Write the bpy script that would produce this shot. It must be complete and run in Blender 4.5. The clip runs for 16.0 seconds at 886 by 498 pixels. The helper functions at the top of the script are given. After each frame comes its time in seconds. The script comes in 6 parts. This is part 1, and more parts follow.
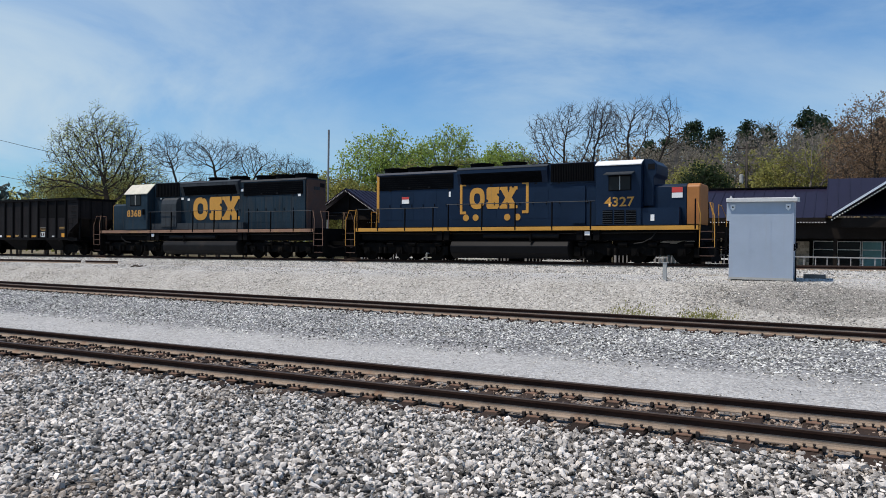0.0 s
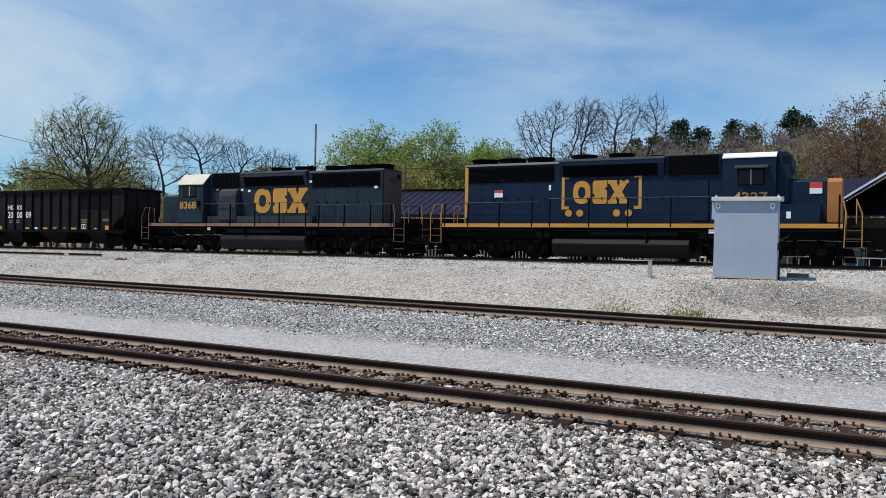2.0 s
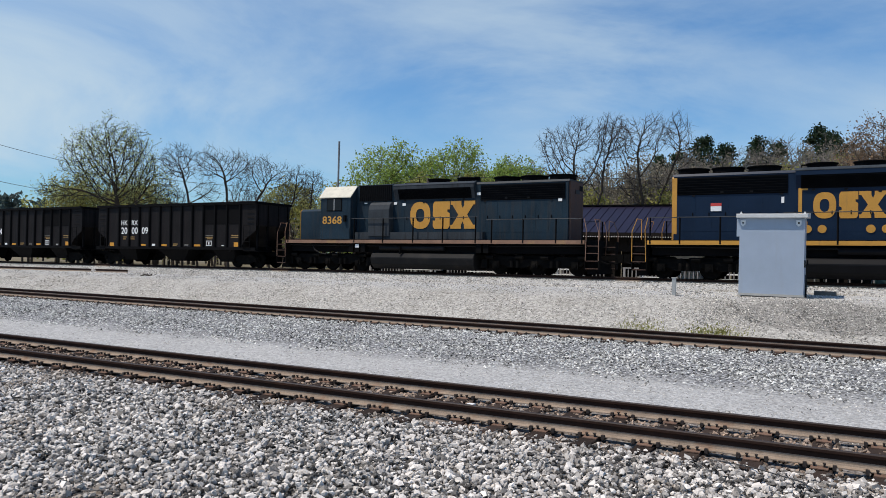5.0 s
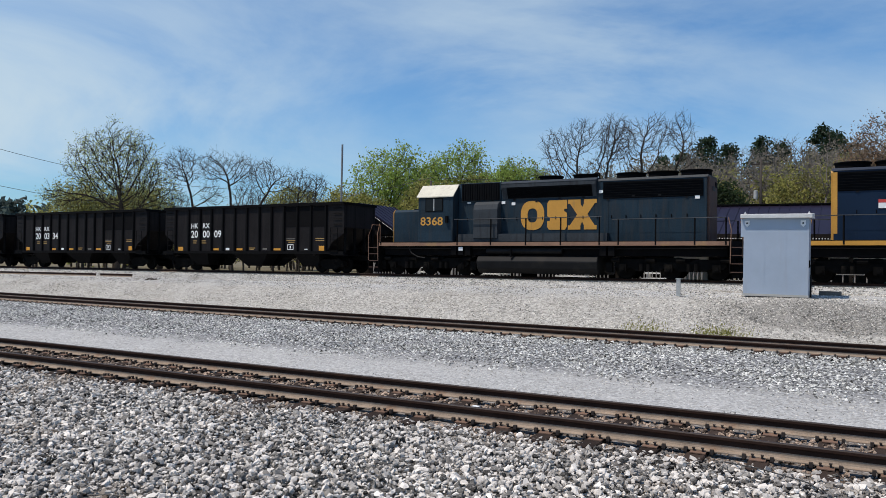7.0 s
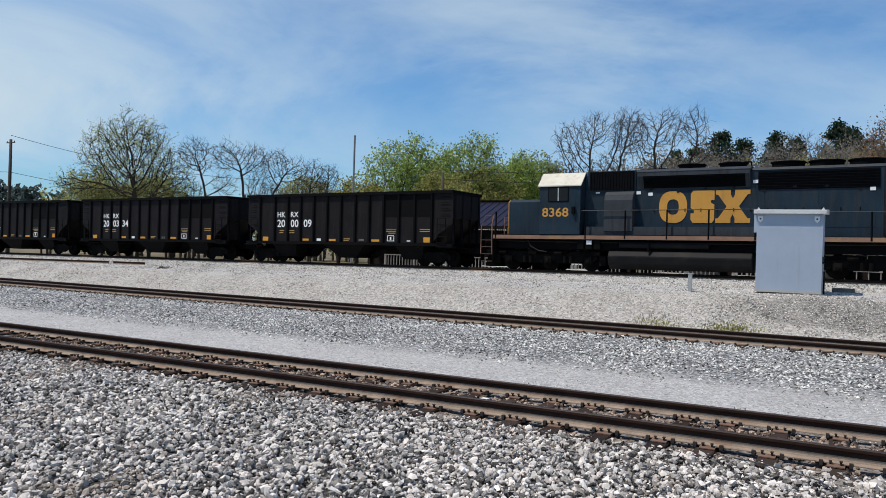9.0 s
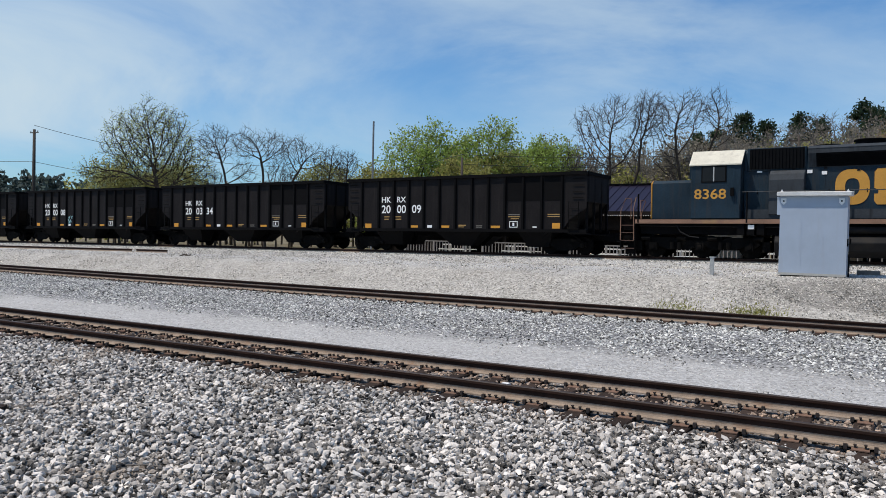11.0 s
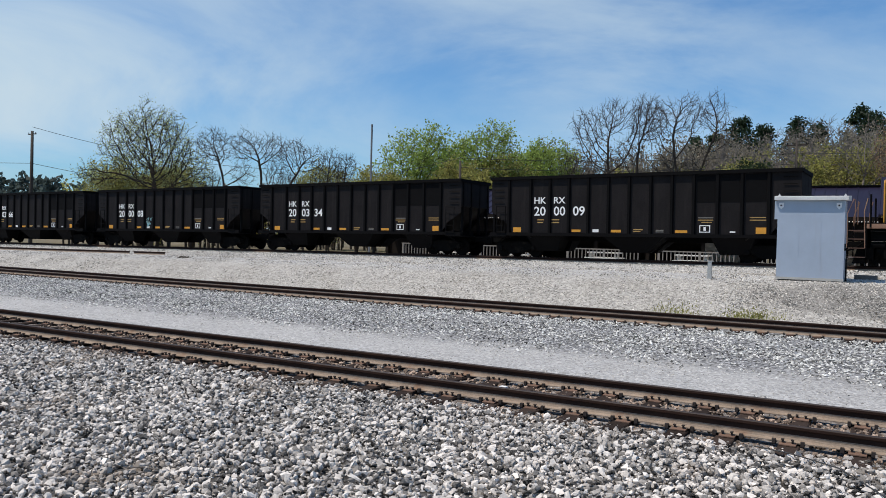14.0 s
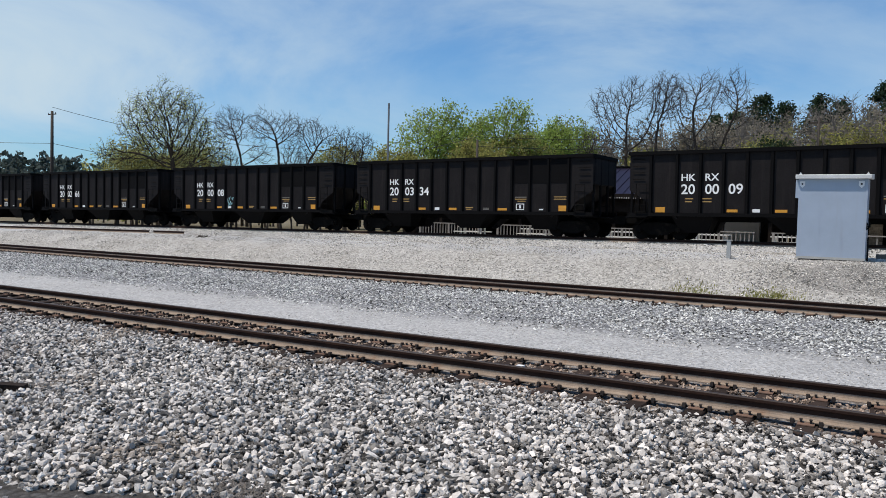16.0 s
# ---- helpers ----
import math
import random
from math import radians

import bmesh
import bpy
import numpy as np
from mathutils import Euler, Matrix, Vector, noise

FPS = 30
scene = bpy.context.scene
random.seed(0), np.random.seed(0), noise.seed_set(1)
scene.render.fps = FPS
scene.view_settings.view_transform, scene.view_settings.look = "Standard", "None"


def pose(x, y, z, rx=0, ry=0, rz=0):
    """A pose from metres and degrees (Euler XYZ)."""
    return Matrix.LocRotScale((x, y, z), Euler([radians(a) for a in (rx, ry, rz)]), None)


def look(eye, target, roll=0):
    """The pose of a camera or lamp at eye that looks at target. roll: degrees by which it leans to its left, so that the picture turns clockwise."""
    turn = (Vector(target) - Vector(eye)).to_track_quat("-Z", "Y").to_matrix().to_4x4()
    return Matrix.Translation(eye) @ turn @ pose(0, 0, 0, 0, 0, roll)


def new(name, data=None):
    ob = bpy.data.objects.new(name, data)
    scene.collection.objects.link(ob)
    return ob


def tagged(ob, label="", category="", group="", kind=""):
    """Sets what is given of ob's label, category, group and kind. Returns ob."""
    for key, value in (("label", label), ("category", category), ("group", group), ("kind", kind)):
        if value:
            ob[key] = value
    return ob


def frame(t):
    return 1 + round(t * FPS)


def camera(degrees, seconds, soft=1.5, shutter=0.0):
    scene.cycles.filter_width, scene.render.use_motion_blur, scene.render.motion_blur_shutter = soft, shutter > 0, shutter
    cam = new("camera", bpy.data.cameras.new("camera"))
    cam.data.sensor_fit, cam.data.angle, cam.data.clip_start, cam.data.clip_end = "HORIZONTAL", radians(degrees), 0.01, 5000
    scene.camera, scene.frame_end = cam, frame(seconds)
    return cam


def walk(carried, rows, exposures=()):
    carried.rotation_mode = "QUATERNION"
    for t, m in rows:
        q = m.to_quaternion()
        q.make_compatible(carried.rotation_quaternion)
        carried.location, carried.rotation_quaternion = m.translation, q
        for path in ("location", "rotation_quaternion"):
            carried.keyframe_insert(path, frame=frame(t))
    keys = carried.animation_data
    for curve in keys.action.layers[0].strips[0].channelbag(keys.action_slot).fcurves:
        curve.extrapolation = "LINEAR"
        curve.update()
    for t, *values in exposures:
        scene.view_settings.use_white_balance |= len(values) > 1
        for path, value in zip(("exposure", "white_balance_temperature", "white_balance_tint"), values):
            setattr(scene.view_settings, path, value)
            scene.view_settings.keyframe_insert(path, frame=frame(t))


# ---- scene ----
# Plan: x runs along the two near tracks (the train goes towards +x), y away from the camera.
EYE = 2.24
cam = camera(59.0, 16.0, soft=0.75)
PATH = [
    (0.0, 27.0, -0.4, -0.8), (0.5, 26.43, -0.39, -0.72), (1.0, 25.99, -0.5, -0.65), (1.5, 26.13, 0.07, -1.23),
    (2.0, 26.01, -0.68, -1.34), (2.5, 26.43, -0.85, -1.01), (3.0, 25.79, -1.0, -1.25), (3.5, 26.4, -0.45, -1.23),
    (4.0, 26.89, 0.38, -1.32), (4.5, 26.95, 1.04, -1.42), (5.0, 27.64, 0.5, -1.45), (7.5, 27.92, 0.74, -1.1),
    (8.0, 27.93, 0.83, -1.54), (8.5, 28.34, 0.51, -1.74), (11.0, 30.17, -1.05, -1.31), (11.5, 30.54, -0.71, -1.32),
    (12.0, 29.99, -0.83, -1.61), (12.5, 29.9, -1.1, -1.47), (13.0, 30.01, -0.99, -1.47), (13.5, 30.2, -0.46, -1.45),
    (14.0, 30.02, -0.82, -1.51), (14.5, 30.9, -2.11, -1.42), (15.0, 31.01, -1.83, -1.36), (15.5, 30.76, -2.44, -1.46),
    (16.0, 31.27, -2.37, -1.47)]
walk(cam, [(t, pose(0, 0, EYE, 90 + p, r, yw)) for t, yw, p, r in PATH], exposures=[(0, -0.16), (16, -0.16)])

# ---- world and sun ----
SUN_ELEV, SUN_DIR = radians(63), Vector((-0.77, -0.64, 0))  # towards the sun: ahead-left of the camera side
sky_world = bpy.data.worlds.new("sky")
scene.world = sky_world
sky_world.use_nodes = True
wn, wl = sky_world.node_tree.nodes, sky_world.node_tree.links
wn.clear()
w_out, w_bg = wn.new("ShaderNodeOutputWorld"), wn.new("ShaderNodeBackground")
w_sky = wn.new("ShaderNodeTexSky")
w_sky.sky_type, w_sky.sun_disc, w_sky.sun_elevation = "NISHITA", False, SUN_ELEV
w_sky.sun_rotation = math.atan2(SUN_DIR.x, SUN_DIR.y)
w_sky.air_density, w_sky.dust_density, w_sky.ozone_density = 1.0, 0.6, 4.5
w_bg.inputs["Strength"].default_value = 0.108
w_co, w_map = wn.new("ShaderNodeTexCoord"), wn.new("ShaderNodeMapping")
w_map.inputs["Scale"].default_value = (0.8, 0.7, 2.6)
w_map.inputs["Rotation"].default_value = (0.18, 0.25, 0.4)
w_map.inputs["Location"].default_value = (0.06, 0.0, 0.05)
w_n1, w_n2 = wn.new("ShaderNodeTexNoise"), wn.new("ShaderNodeTexNoise")
for nd, sc, det, rough, dis in ((w_n1, 2.1, 9, 0.58, 0.7), (w_n2, 0.9, 3, 0.5, 0.3)):
    nd.inputs["Scale"].default_value, nd.inputs["Detail"].default_value = sc, det
    nd.inputs["Roughness"].default_value, nd.inputs["Distortion"].default_value = rough, dis
    wl.new(w_map.outputs[0], nd.inputs["Vector"])
wl.new(w_co.outputs["Generated"], w_map.inputs["Vector"])
w_mul = wn.new("ShaderNodeMath")
w_mul.operation = "MULTIPLY"
w_ramp = wn.new("ShaderNodeValToRGB")
w_ramp.color_ramp.elements[0].position, w_ramp.color_ramp.elements[0].color = 0.195, (0, 0, 0, 1)
w_ramp.color_ramp.elements[1].position, w_ramp.color_ramp.elements[1].color = 0.46, (0.8, 0.8, 0.8, 1)
w_mix = wn.new("ShaderNodeMixRGB")
w_mix.inputs["Color2"].default_value = (5.9, 7.2, 8.1, 1)
wl.new(w_n1.outputs[0], w_mul.inputs[0]), wl.new(w_n2.outputs[0], w_mul.inputs[1])
wl.new(w_mul.outputs[0], w_ramp.inputs[0])


def sky_math(how, a, b, clamp=False):
    nd = wn.new("ShaderNodeMath")
    nd.operation, nd.use_clamp = how, clamp
    for sock, v in zip(nd.inputs, (a, b)):
        if isinstance(v, float):
            sock.default_value = v
        else:
            wl.new(v, sock)
    return nd.outputs[0]


def sky_range(v, a, b, lo, hi):
    nd = wn.new("ShaderNodeMapRange")
    for key, val in (("From Min", a), ("From Max", b), ("To Min", lo), ("To Max", hi)):
        nd.inputs[key].default_value = val
    nd.interpolation_type = "SMOOTHSTEP"
    wl.new(v, nd.inputs["Value"])
    return nd.outputs[0]


# a thin bank of cloud low over the far end of the line, thinning upwards and to the east
w_sep, w_dot = wn.new("ShaderNodeSeparateXYZ"), wn.new("ShaderNodeVectorMath")
w_dot.operation, w_dot.inputs[1].default_value = "DOT_PRODUCT", Vector((-0.87, 0.49, 0.06)).normalized()
wl.new(w_co.outputs["Generated"], w_dot.inputs[0]), wl.new(w_co.outputs["Generated"], w_sep.inputs[0])
w_bank = sky_math("MULTIPLY", sky_range(w_dot.outputs["Value"], 0.76, 1.0, 0.0, 0.72), sky_range(w_sep.outputs["Z"], 0.10, 0.30, 1.0, 0.12))
w_bank = sky_math("MULTIPLY", w_bank, sky_range(w_n1.outputs[0], 0.34, 0.60, 0.12, 1.0))
w_haze = sky_math("MULTIPLY", sky_range(w_sep.outputs["Z"], 0.06, 0.24, 0.42, 0.0), sky_range(w_n2.outputs[0], 0.36, 0.58, 0.35, 1.0))
w_dot2 = wn.new("ShaderNodeVectorMath")
w_dot2.operation, w_dot2.inputs[1].default_value = "DOT_PRODUCT", Vector((-0.36, 0.92, 0.14)).normalized()
wl.new(w_co.outputs["Generated"], w_dot2.inputs[0])
w_veil = sky_math("MULTIPLY", sky_range(w_dot2.outputs["Value"], 0.955, 1.0, 0.0, 0.34), sky_range(w_n1.outputs[0], 0.36, 0.60, 0.25, 1.0))
w_bank = sky_math("MAXIMUM", sky_math("MAXIMUM", w_bank, w_haze), w_veil)
wl.new(sky_math("ADD", w_ramp.outputs[0], w_bank, True), w_mix.inputs["Fac"])
w_tint = wn.new("ShaderNodeMixRGB")
w_tint.blend_type, w_tint.inputs["Fac"].default_value, w_tint.inputs["Color2"].default_value = "MULTIPLY", 1.0, (0.65, 1.06, 1.33, 1)
wl.new(w_sky.outputs[0], w_tint.inputs["Color1"])
wl.new(w_tint.outputs[0], w_mix.inputs["Color1"]), wl.new(w_mix.outputs[0], w_bg.inputs["Color"])
wl.new(w_bg.outputs[0], w_out.inputs["Surface"])
sun = new("sun", bpy.data.lights.new("sun", "SUN"))
sun.data.energy, sun.data.angle, sun.data.color = 4.7, radians(0.5), (1.0, 0.905, 0.795)
to_sun = SUN_DIR.normalized() * math.cos(SUN_ELEV) + Vector((0, 0, math.sin(SUN_ELEV)))
sun.matrix_world = look((-40, -30, 60), Vector((-40, -30, 60)) - to_sun)


# ---- materials ----
def mat(name, col, rough=0.6, metal=0.0, var=0.25, scale=3.0, fine=40.0, bump=0.2, stain=None, stain_amount=0.0, stain_scale=1.2,
        streaks=False, per_object=0.0, per_island=0.0, depth=0.01, spec=0.5):
    """A worn surface: a base colour broken by broad patches and fine grain, stains with a shape, and relief."""
    m = bpy.data.materials.new(name)
    m.use_nodes = True
    n, l = m.node_tree.nodes, m.node_tree.links
    p = n["Principled BSDF"]
    p.inputs["Roughness"].default_value, p.inputs["Metallic"].default_value = rough, metal
    p.inputs["Specular IOR Level"].default_value = spec
    co = n.new("ShaderNodeTexCoord")
    big, small = n.new("ShaderNodeTexNoise"), n.new("ShaderNodeTexNoise")
    for nd, sc, det in ((big, scale, 5), (small, fine, 4)):
        nd.inputs["Scale"].default_value, nd.inputs["Detail"].default_value, nd.inputs["Roughness"].default_value = sc, det, 0.6
        l.new(co.outputs["Object"], nd.inputs["Vector"])
    add = n.new("ShaderNodeMath")
    add.operation = "ADD"
    l.new(big.outputs[0], add.inputs[0]), l.new(small.outputs[0], add.inputs[1])
    value = add.outputs[0]
    for source, amount in ((n.new("ShaderNodeObjectInfo").outputs["Random"] if per_object else None, per_object),
                           (n.new("ShaderNodeNewGeometry").outputs["Random Per Island"] if per_island else None, per_island)):
        if source:
            ma = n.new("ShaderNodeMath")
            ma.operation, ma.inputs[1].default_value = "MULTIPLY_ADD", amount * 2
            l.new(source, ma.inputs[0]), l.new(value, ma.inputs[2])
            sub = n.new("ShaderNodeMath")
            sub.operation, sub.inputs[1].default_value = "SUBTRACT", amount
            l.new(ma.outputs[0], sub.inputs[0])
            value = sub.outputs[0]
    rng = n.new("ShaderNodeMapRange")
    rng.inputs["From Min"].default_value, rng.inputs["From Max"].default_value = 0.5, 1.5
    rng.inputs["To Min"].default_value, rng.inputs["To Max"].default_value = 1 - var * 1.6, 1 + var * 1.6
    rng.clamp = False
    l.new(value, rng.inputs["Value"])
    mx = n.new("ShaderNodeMixRGB")
    mx.blend_type, mx.inputs["Fac"].default_value = "MULTIPLY", 1.0
    mx.inputs["Color1"].default_value = (*col, 1)
    l.new(rng.outputs[0], mx.inputs["Color2"])
    out = mx.outputs[0]
    if stain:
        st, ramp = n.new("ShaderNodeTexNoise"), n.new("ShaderNodeValToRGB")
        st.inputs["Scale"].default_value, st.inputs["Detail"].default_value, st.inputs["Roughness"].default_value = stain_scale, 7, 0.65
        mp = n.new("ShaderNodeMapping")
        mp.inputs["Scale"].default_value = (3.5, 3.5, 0.35) if streaks else (1, 1, 1)
        l.new(co.outputs["Object"], mp.inputs["Vector"]), l.new(mp.outputs[0], st.inputs["Vector"])
        ramp.color_ramp.elements[0].position, ramp.color_ramp.elements[1].position = 0.66 - 0.3 * stain_amount, 0.74
        sm = n.new("ShaderNodeMixRGB")
        sm.inputs["Color2"].default_value = (*stain, 1)
        l.new(st.outputs[0], ramp.inputs[0]), l.new(ramp.outputs[0], sm.inputs["Fac"]), l.new(out, sm.inputs["Color1"])
        out = sm.outputs[0]
    l.new(out, p.inputs["Base Color"])
    if bump:
        bp = n.new("ShaderNodeBump")
        bp.inputs["Strength"].default_value, bp.inputs["Distance"].default_value = bump, depth
        l.new(small.outputs[0], bp.inputs["Height"]), l.new(bp.outputs[0], p.inputs["Normal"])
    return m


# dark rust of the head; on the upper web it also paints the head's shadow
M_RAIL = mat("rail_rust_and_head_shade", (0.036, 0.020, 0.015), 0.8, 0.0, 0.3, 2.0, 60, 0.3, stain=(0.060, 0.030, 0.020), stain_amount=0.4, spec=0.10)
M_RAILTOP = mat("rail_head_dull", (0.042, 0.031, 0.026), 0.55, 0.0, 0.25, 1.5, 50, 0.05, spec=0.14)
M_RAILFOOT = mat("rail_foot_dusty_rust", (0.27, 0.21, 0.16), 0.85, 0.0, 0.3, 3.0, 50, 0.3, stain=(0.20, 0.11, 0.065), stain_amount=0.45, stain_scale=1.6, spec=0.2)
M_PLATE = mat("tie_plate_rust", (0.15, 0.092, 0.066), 0.85, 0.0, 0.3, 5, 70, 0.3, per_object=0.2, spec=0.2)
M_ANCHOR = mat("anchor_dark_iron", (0.035, 0.026, 0.022), 0.75, 0.2, 0.3, 6, 70, 0.2)
M_TIE = mat("creosoted_tie_wood", (0.036, 0.025, 0.020), 0.9, 0, 0.4, 4, 60, 0.6, spec=0.15, per_object=0.3, depth=0.02)
M_TIESPLIT = mat("weathered_wood_block", (0.16, 0.14, 0.12), 0.9, 0, 0.35, 4, 60, 0.6, depth=0.02)
M_STONE = mat("crushed_granite_stone", (0.415, 0.385, 0.35), 0.9, 0, 0.30, 0.5, 60, 0.35, per_island=1.0, stain=(0.22, 0.165, 0.115), stain_amount=0.35, stain_scale=0.7, spec=0.25)
M_STONE_FAR = mat("ballast_stone_grey", (0.41, 0.405, 0.38), 0.9, 0, 0.30, 0.4, 40, 0.2, per_island=1.0, spec=0.2)
M_STONE_PALE = mat("pale_ballast_stone", (0.43, 0.41, 0.37), 0.9, 0, 0.25, 0.4, 40, 0.2, per_island=0.9)
M_STONE_DIRTY = mat("rust_stained_ballast_stone", (0.27, 0.20, 0.15), 0.9, 0, 0.28, 0.6, 50, 0.2, per_island=0.9, spec=0.2)
M_STONE_BANK = mat("tan_bank_gravel", (0.42, 0.395, 0.35), 0.9, 0, 0.30, 0.35, 40, 0.2, per_island=0.9, spec=0.2, stain=(0.25, 0.22, 0.17), stain_amount=0.35, stain_scale=0.3)
M_STONE_MOUND = mat("dark_grey_heaped_gravel", (0.30, 0.285, 0.26), 0.9, 0, 0.28, 0.4, 40, 0.2, per_island=0.8, spec=0.2)
M_NAVY = mat("navy_loco_paint", (0.0065, 0.0175, 0.040), 0.45, 0, 0.2, 0.9, 25, 0.04, spec=0.16, stain=(0.018, 0.030, 0.048), stain_amount=0.15, streaks=True)
M_FADED = mat("faded_blue_grey_loco_paint", (0.014, 0.029, 0.043), 0.6, 0, 0.4, 0.8, 22, 0.08, stain=(0.034, 0.036, 0.037), stain_amount=0.6, streaks=True, spec=0.12)
M_GREYPAINT = mat("sooty_grey_paint", (0.038, 0.044, 0.050), 0.6, 0, 0.25, 1.0, 22, 0.08, stain=(0.018, 0.018, 0.018), stain_amount=0.55, streaks=True, spec=0.15)
M_BLACK = mat("black_underframe_paint", (0.0045, 0.0045, 0.005), 0.85, 0, 0.4, 2.0, 40, 0.2, spec=0.06, stain=(0.016, 0.014, 0.012), stain_amount=0.15)
M_GRIME = mat("oily_truck_iron", (0.0045, 0.0042, 0.004), 0.85, 0.0, 0.4, 3.0, 40, 0.25, spec=0.06, stain=(0.022, 0.018, 0.014), stain_amount=0.25)
M_GRILLE = mat("dark_grille_metal", (0.0045, 0.005, 0.006), 0.85, 0.0, 0.3, 3, 40, 0.1, spec=0.06)
M_YELLOW = mat("golden_yellow_paint", (0.52, 0.255, 0.035), 0.5, 0, 0.15, 1.5, 30, 0.05, stain=(0.30, 0.17, 0.05), stain_amount=0.2, streaks=True)
M_ORANGE = mat("orange_nose_paint", (0.36, 0.14, 0.03), 0.5, 0, 0.15, 1.5, 30, 0.05)
M_RUSTSILL = mat("rusty_faded_sill_stripe", (0.24, 0.135, 0.085), 0.75, 0, 0.3, 1.2, 30, 0.15, stain=(0.36, 0.22, 0.07), stain_amount=0.4, stain_scale=0.6)
M_RUSTEND = mat("rust_brown_hood_end", (0.085, 0.043, 0.028), 0.75, 0, 0.35, 1.2, 30, 0.15, stain=(0.03, 0.025, 0.03), stain_amount=0.6)
M_CREAM = mat("weathered_cream_cab_roof", (0.56, 0.53, 0.43), 0.6, 0, 0.15, 2, 30, 0.1, stain=(0.34, 0.31, 0.25), stain_amount=0.4, stain_scale=3)
M_WHITEROOF = mat("white_cab_roof", (0.78, 0.78, 0.76), 0.45, 0, 0.1, 2, 30, 0.05)
M_TANKGREY = mat("dusty_grey_tank", (0.010, 0.010, 0.0105), 0.55, 0.0, 0.3, 1.2, 30, 0.1, stain=(0.022, 0.019, 0.016), stain_amount=0.4, spec=0.12)
M_TANKBLACK = mat("black_fuel_tank", (0.005, 0.005, 0.006), 0.5, 0.0, 0.3, 1.2, 30, 0.1, spec=0.12)
M_HOPPER = mat("black_hopper_paint", (0.0125, 0.0110, 0.0112), 0.65, 0, 0.35, 0.7, 25, 0.1, stain=(0.021, 0.018, 0.017), stain_amount=0.5, streaks=True, spec=0.10)
# hopper black taken darker than the side sheets, with the posts' shadows in it
M_HOPPOST = mat("shaded_black_post_paint", (0.0045, 0.0043, 0.0046), 0.75, 0, 0.25, 1.5, 30, 0.1, spec=0.07)
M_PANEL = mat("orange_yellow_panel_paint", (0.62, 0.28, 0.025), 0.6, 0, 0.12, 3, 40, 0.0)
M_WHITE = mat("white_stencil_paint", (0.80, 0.80, 0.78), 0.6, 0, 0.08, 3, 40, 0.0)
M_OCHRE = mat("dull_ochre_stencil", (0.36, 0.22, 0.07), 0.7, 0, 0.2, 3, 40, 0.0)
M_GREYSTENCIL = mat("dull_grey_stencil", (0.16, 0.15, 0.13), 0.7, 0, 0.2, 3, 40, 0.0)
M_GRAFFITI = mat("teal_spray_paint", (0.22, 0.42, 0.45), 0.6, 0, 0.5, 6, 40, 0.0)
M_RED = mat("red_sign_paint", (0.55, 0.05, 0.04), 0.5, 0, 0.1, 3, 40, 0.0)
M_CAB = mat("dark_cab_interior", (0.008, 0.008, 0.009), 0.8, 0, 0.2, 3, 40, 0.0, spec=0.1)
M_BOX = mat("galvanized_grey_blue_steel", (0.36, 0.42, 0.50), 0.5, 0.1, 0.09, 1.4, 60, 0.05, stain=(0.35, 0.39, 0.45), stain_amount=0.3, streaks=True, stain_scale=0.6)
M_BOXROOF = mat("pale_roof_sheet", (0.62, 0.62, 0.60), 0.55, 0.1, 0.15, 2.5, 50, 0.1, stain=(0.42, 0.36, 0.28), stain_amount=0.25)
M_CONC = mat("grey_concrete", (0.40, 0.39, 0.36), 0.9, 0, 0.15, 2, 50, 0.2)
M_POST = mat("grey_marker_post", (0.36, 0.37, 0.36), 0.8, 0, 0.2, 4, 50, 0.2)
M_SEAM = mat("dark_purple_roof_metal", (0.012, 0.009, 0.023), 0.45, 0.0, 0.2, 0.8, 25, 0.05, spec=0.25)
M_DKWOOD = mat("dark_brown_board", (0.014, 0.011, 0.009), 0.8, 0, 0.3, 2, 30, 0.15, spec=0.12)
M_TRIM = mat("white_trim_paint", (0.78, 0.78, 0.76), 0.55, 0, 0.08, 3, 40, 0.0)
M_FASCIA = mat("bright_metal_rake", (0.75, 0.76, 0.80), 0.25, 0.6, 0.1, 3, 40, 0.0)
M_LIMESTONE = mat("tan_stone_pier", (0.36, 0.31, 0.24), 0.9, 0, 0.35, 6, 30, 0.5, per_object=0.4, depth=0.02)
M_WOODRAIL = mat("grey_weathered_railing", (0.30, 0.29, 0.28), 0.8, 0, 0.2, 3, 40, 0.15)
M_WALLWHITE = mat("off_white_wall", (0.62, 0.62, 0.59), 0.8, 0, 0.1, 1, 30, 0.05)
M_TEALDOOR = mat("teal_shade_panel", (0.16, 0.36, 0.38), 0.5, 0, 0.12, 2, 30, 0.0)
M_POLE = mat("brown_pole_wood", (0.045, 0.036, 0.029), 0.9, 0, 0.3, 3, 30, 0.3)
M_STEELPOLE = mat("grey_steel_mast", (0.22, 0.22, 0.22), 0.6, 0.3, 0.15, 3, 30, 0.05)
M_CABLE = mat("black_cable", (0.03, 0.03, 0.03), 0.7, 0, 0.1, 3, 30, 0.0)
M_BARK = mat("grey_brown_bark", (0.060, 0.049, 0.040), 0.95, 0, 0.35, 1.0, 12, 0.3, depth=0.03, spec=0.1)
M_BARKPALE = mat("pale_grey_bark", (0.16, 0.14, 0.12), 0.95, 0, 0.35, 1.0, 12, 0.3, depth=0.03)


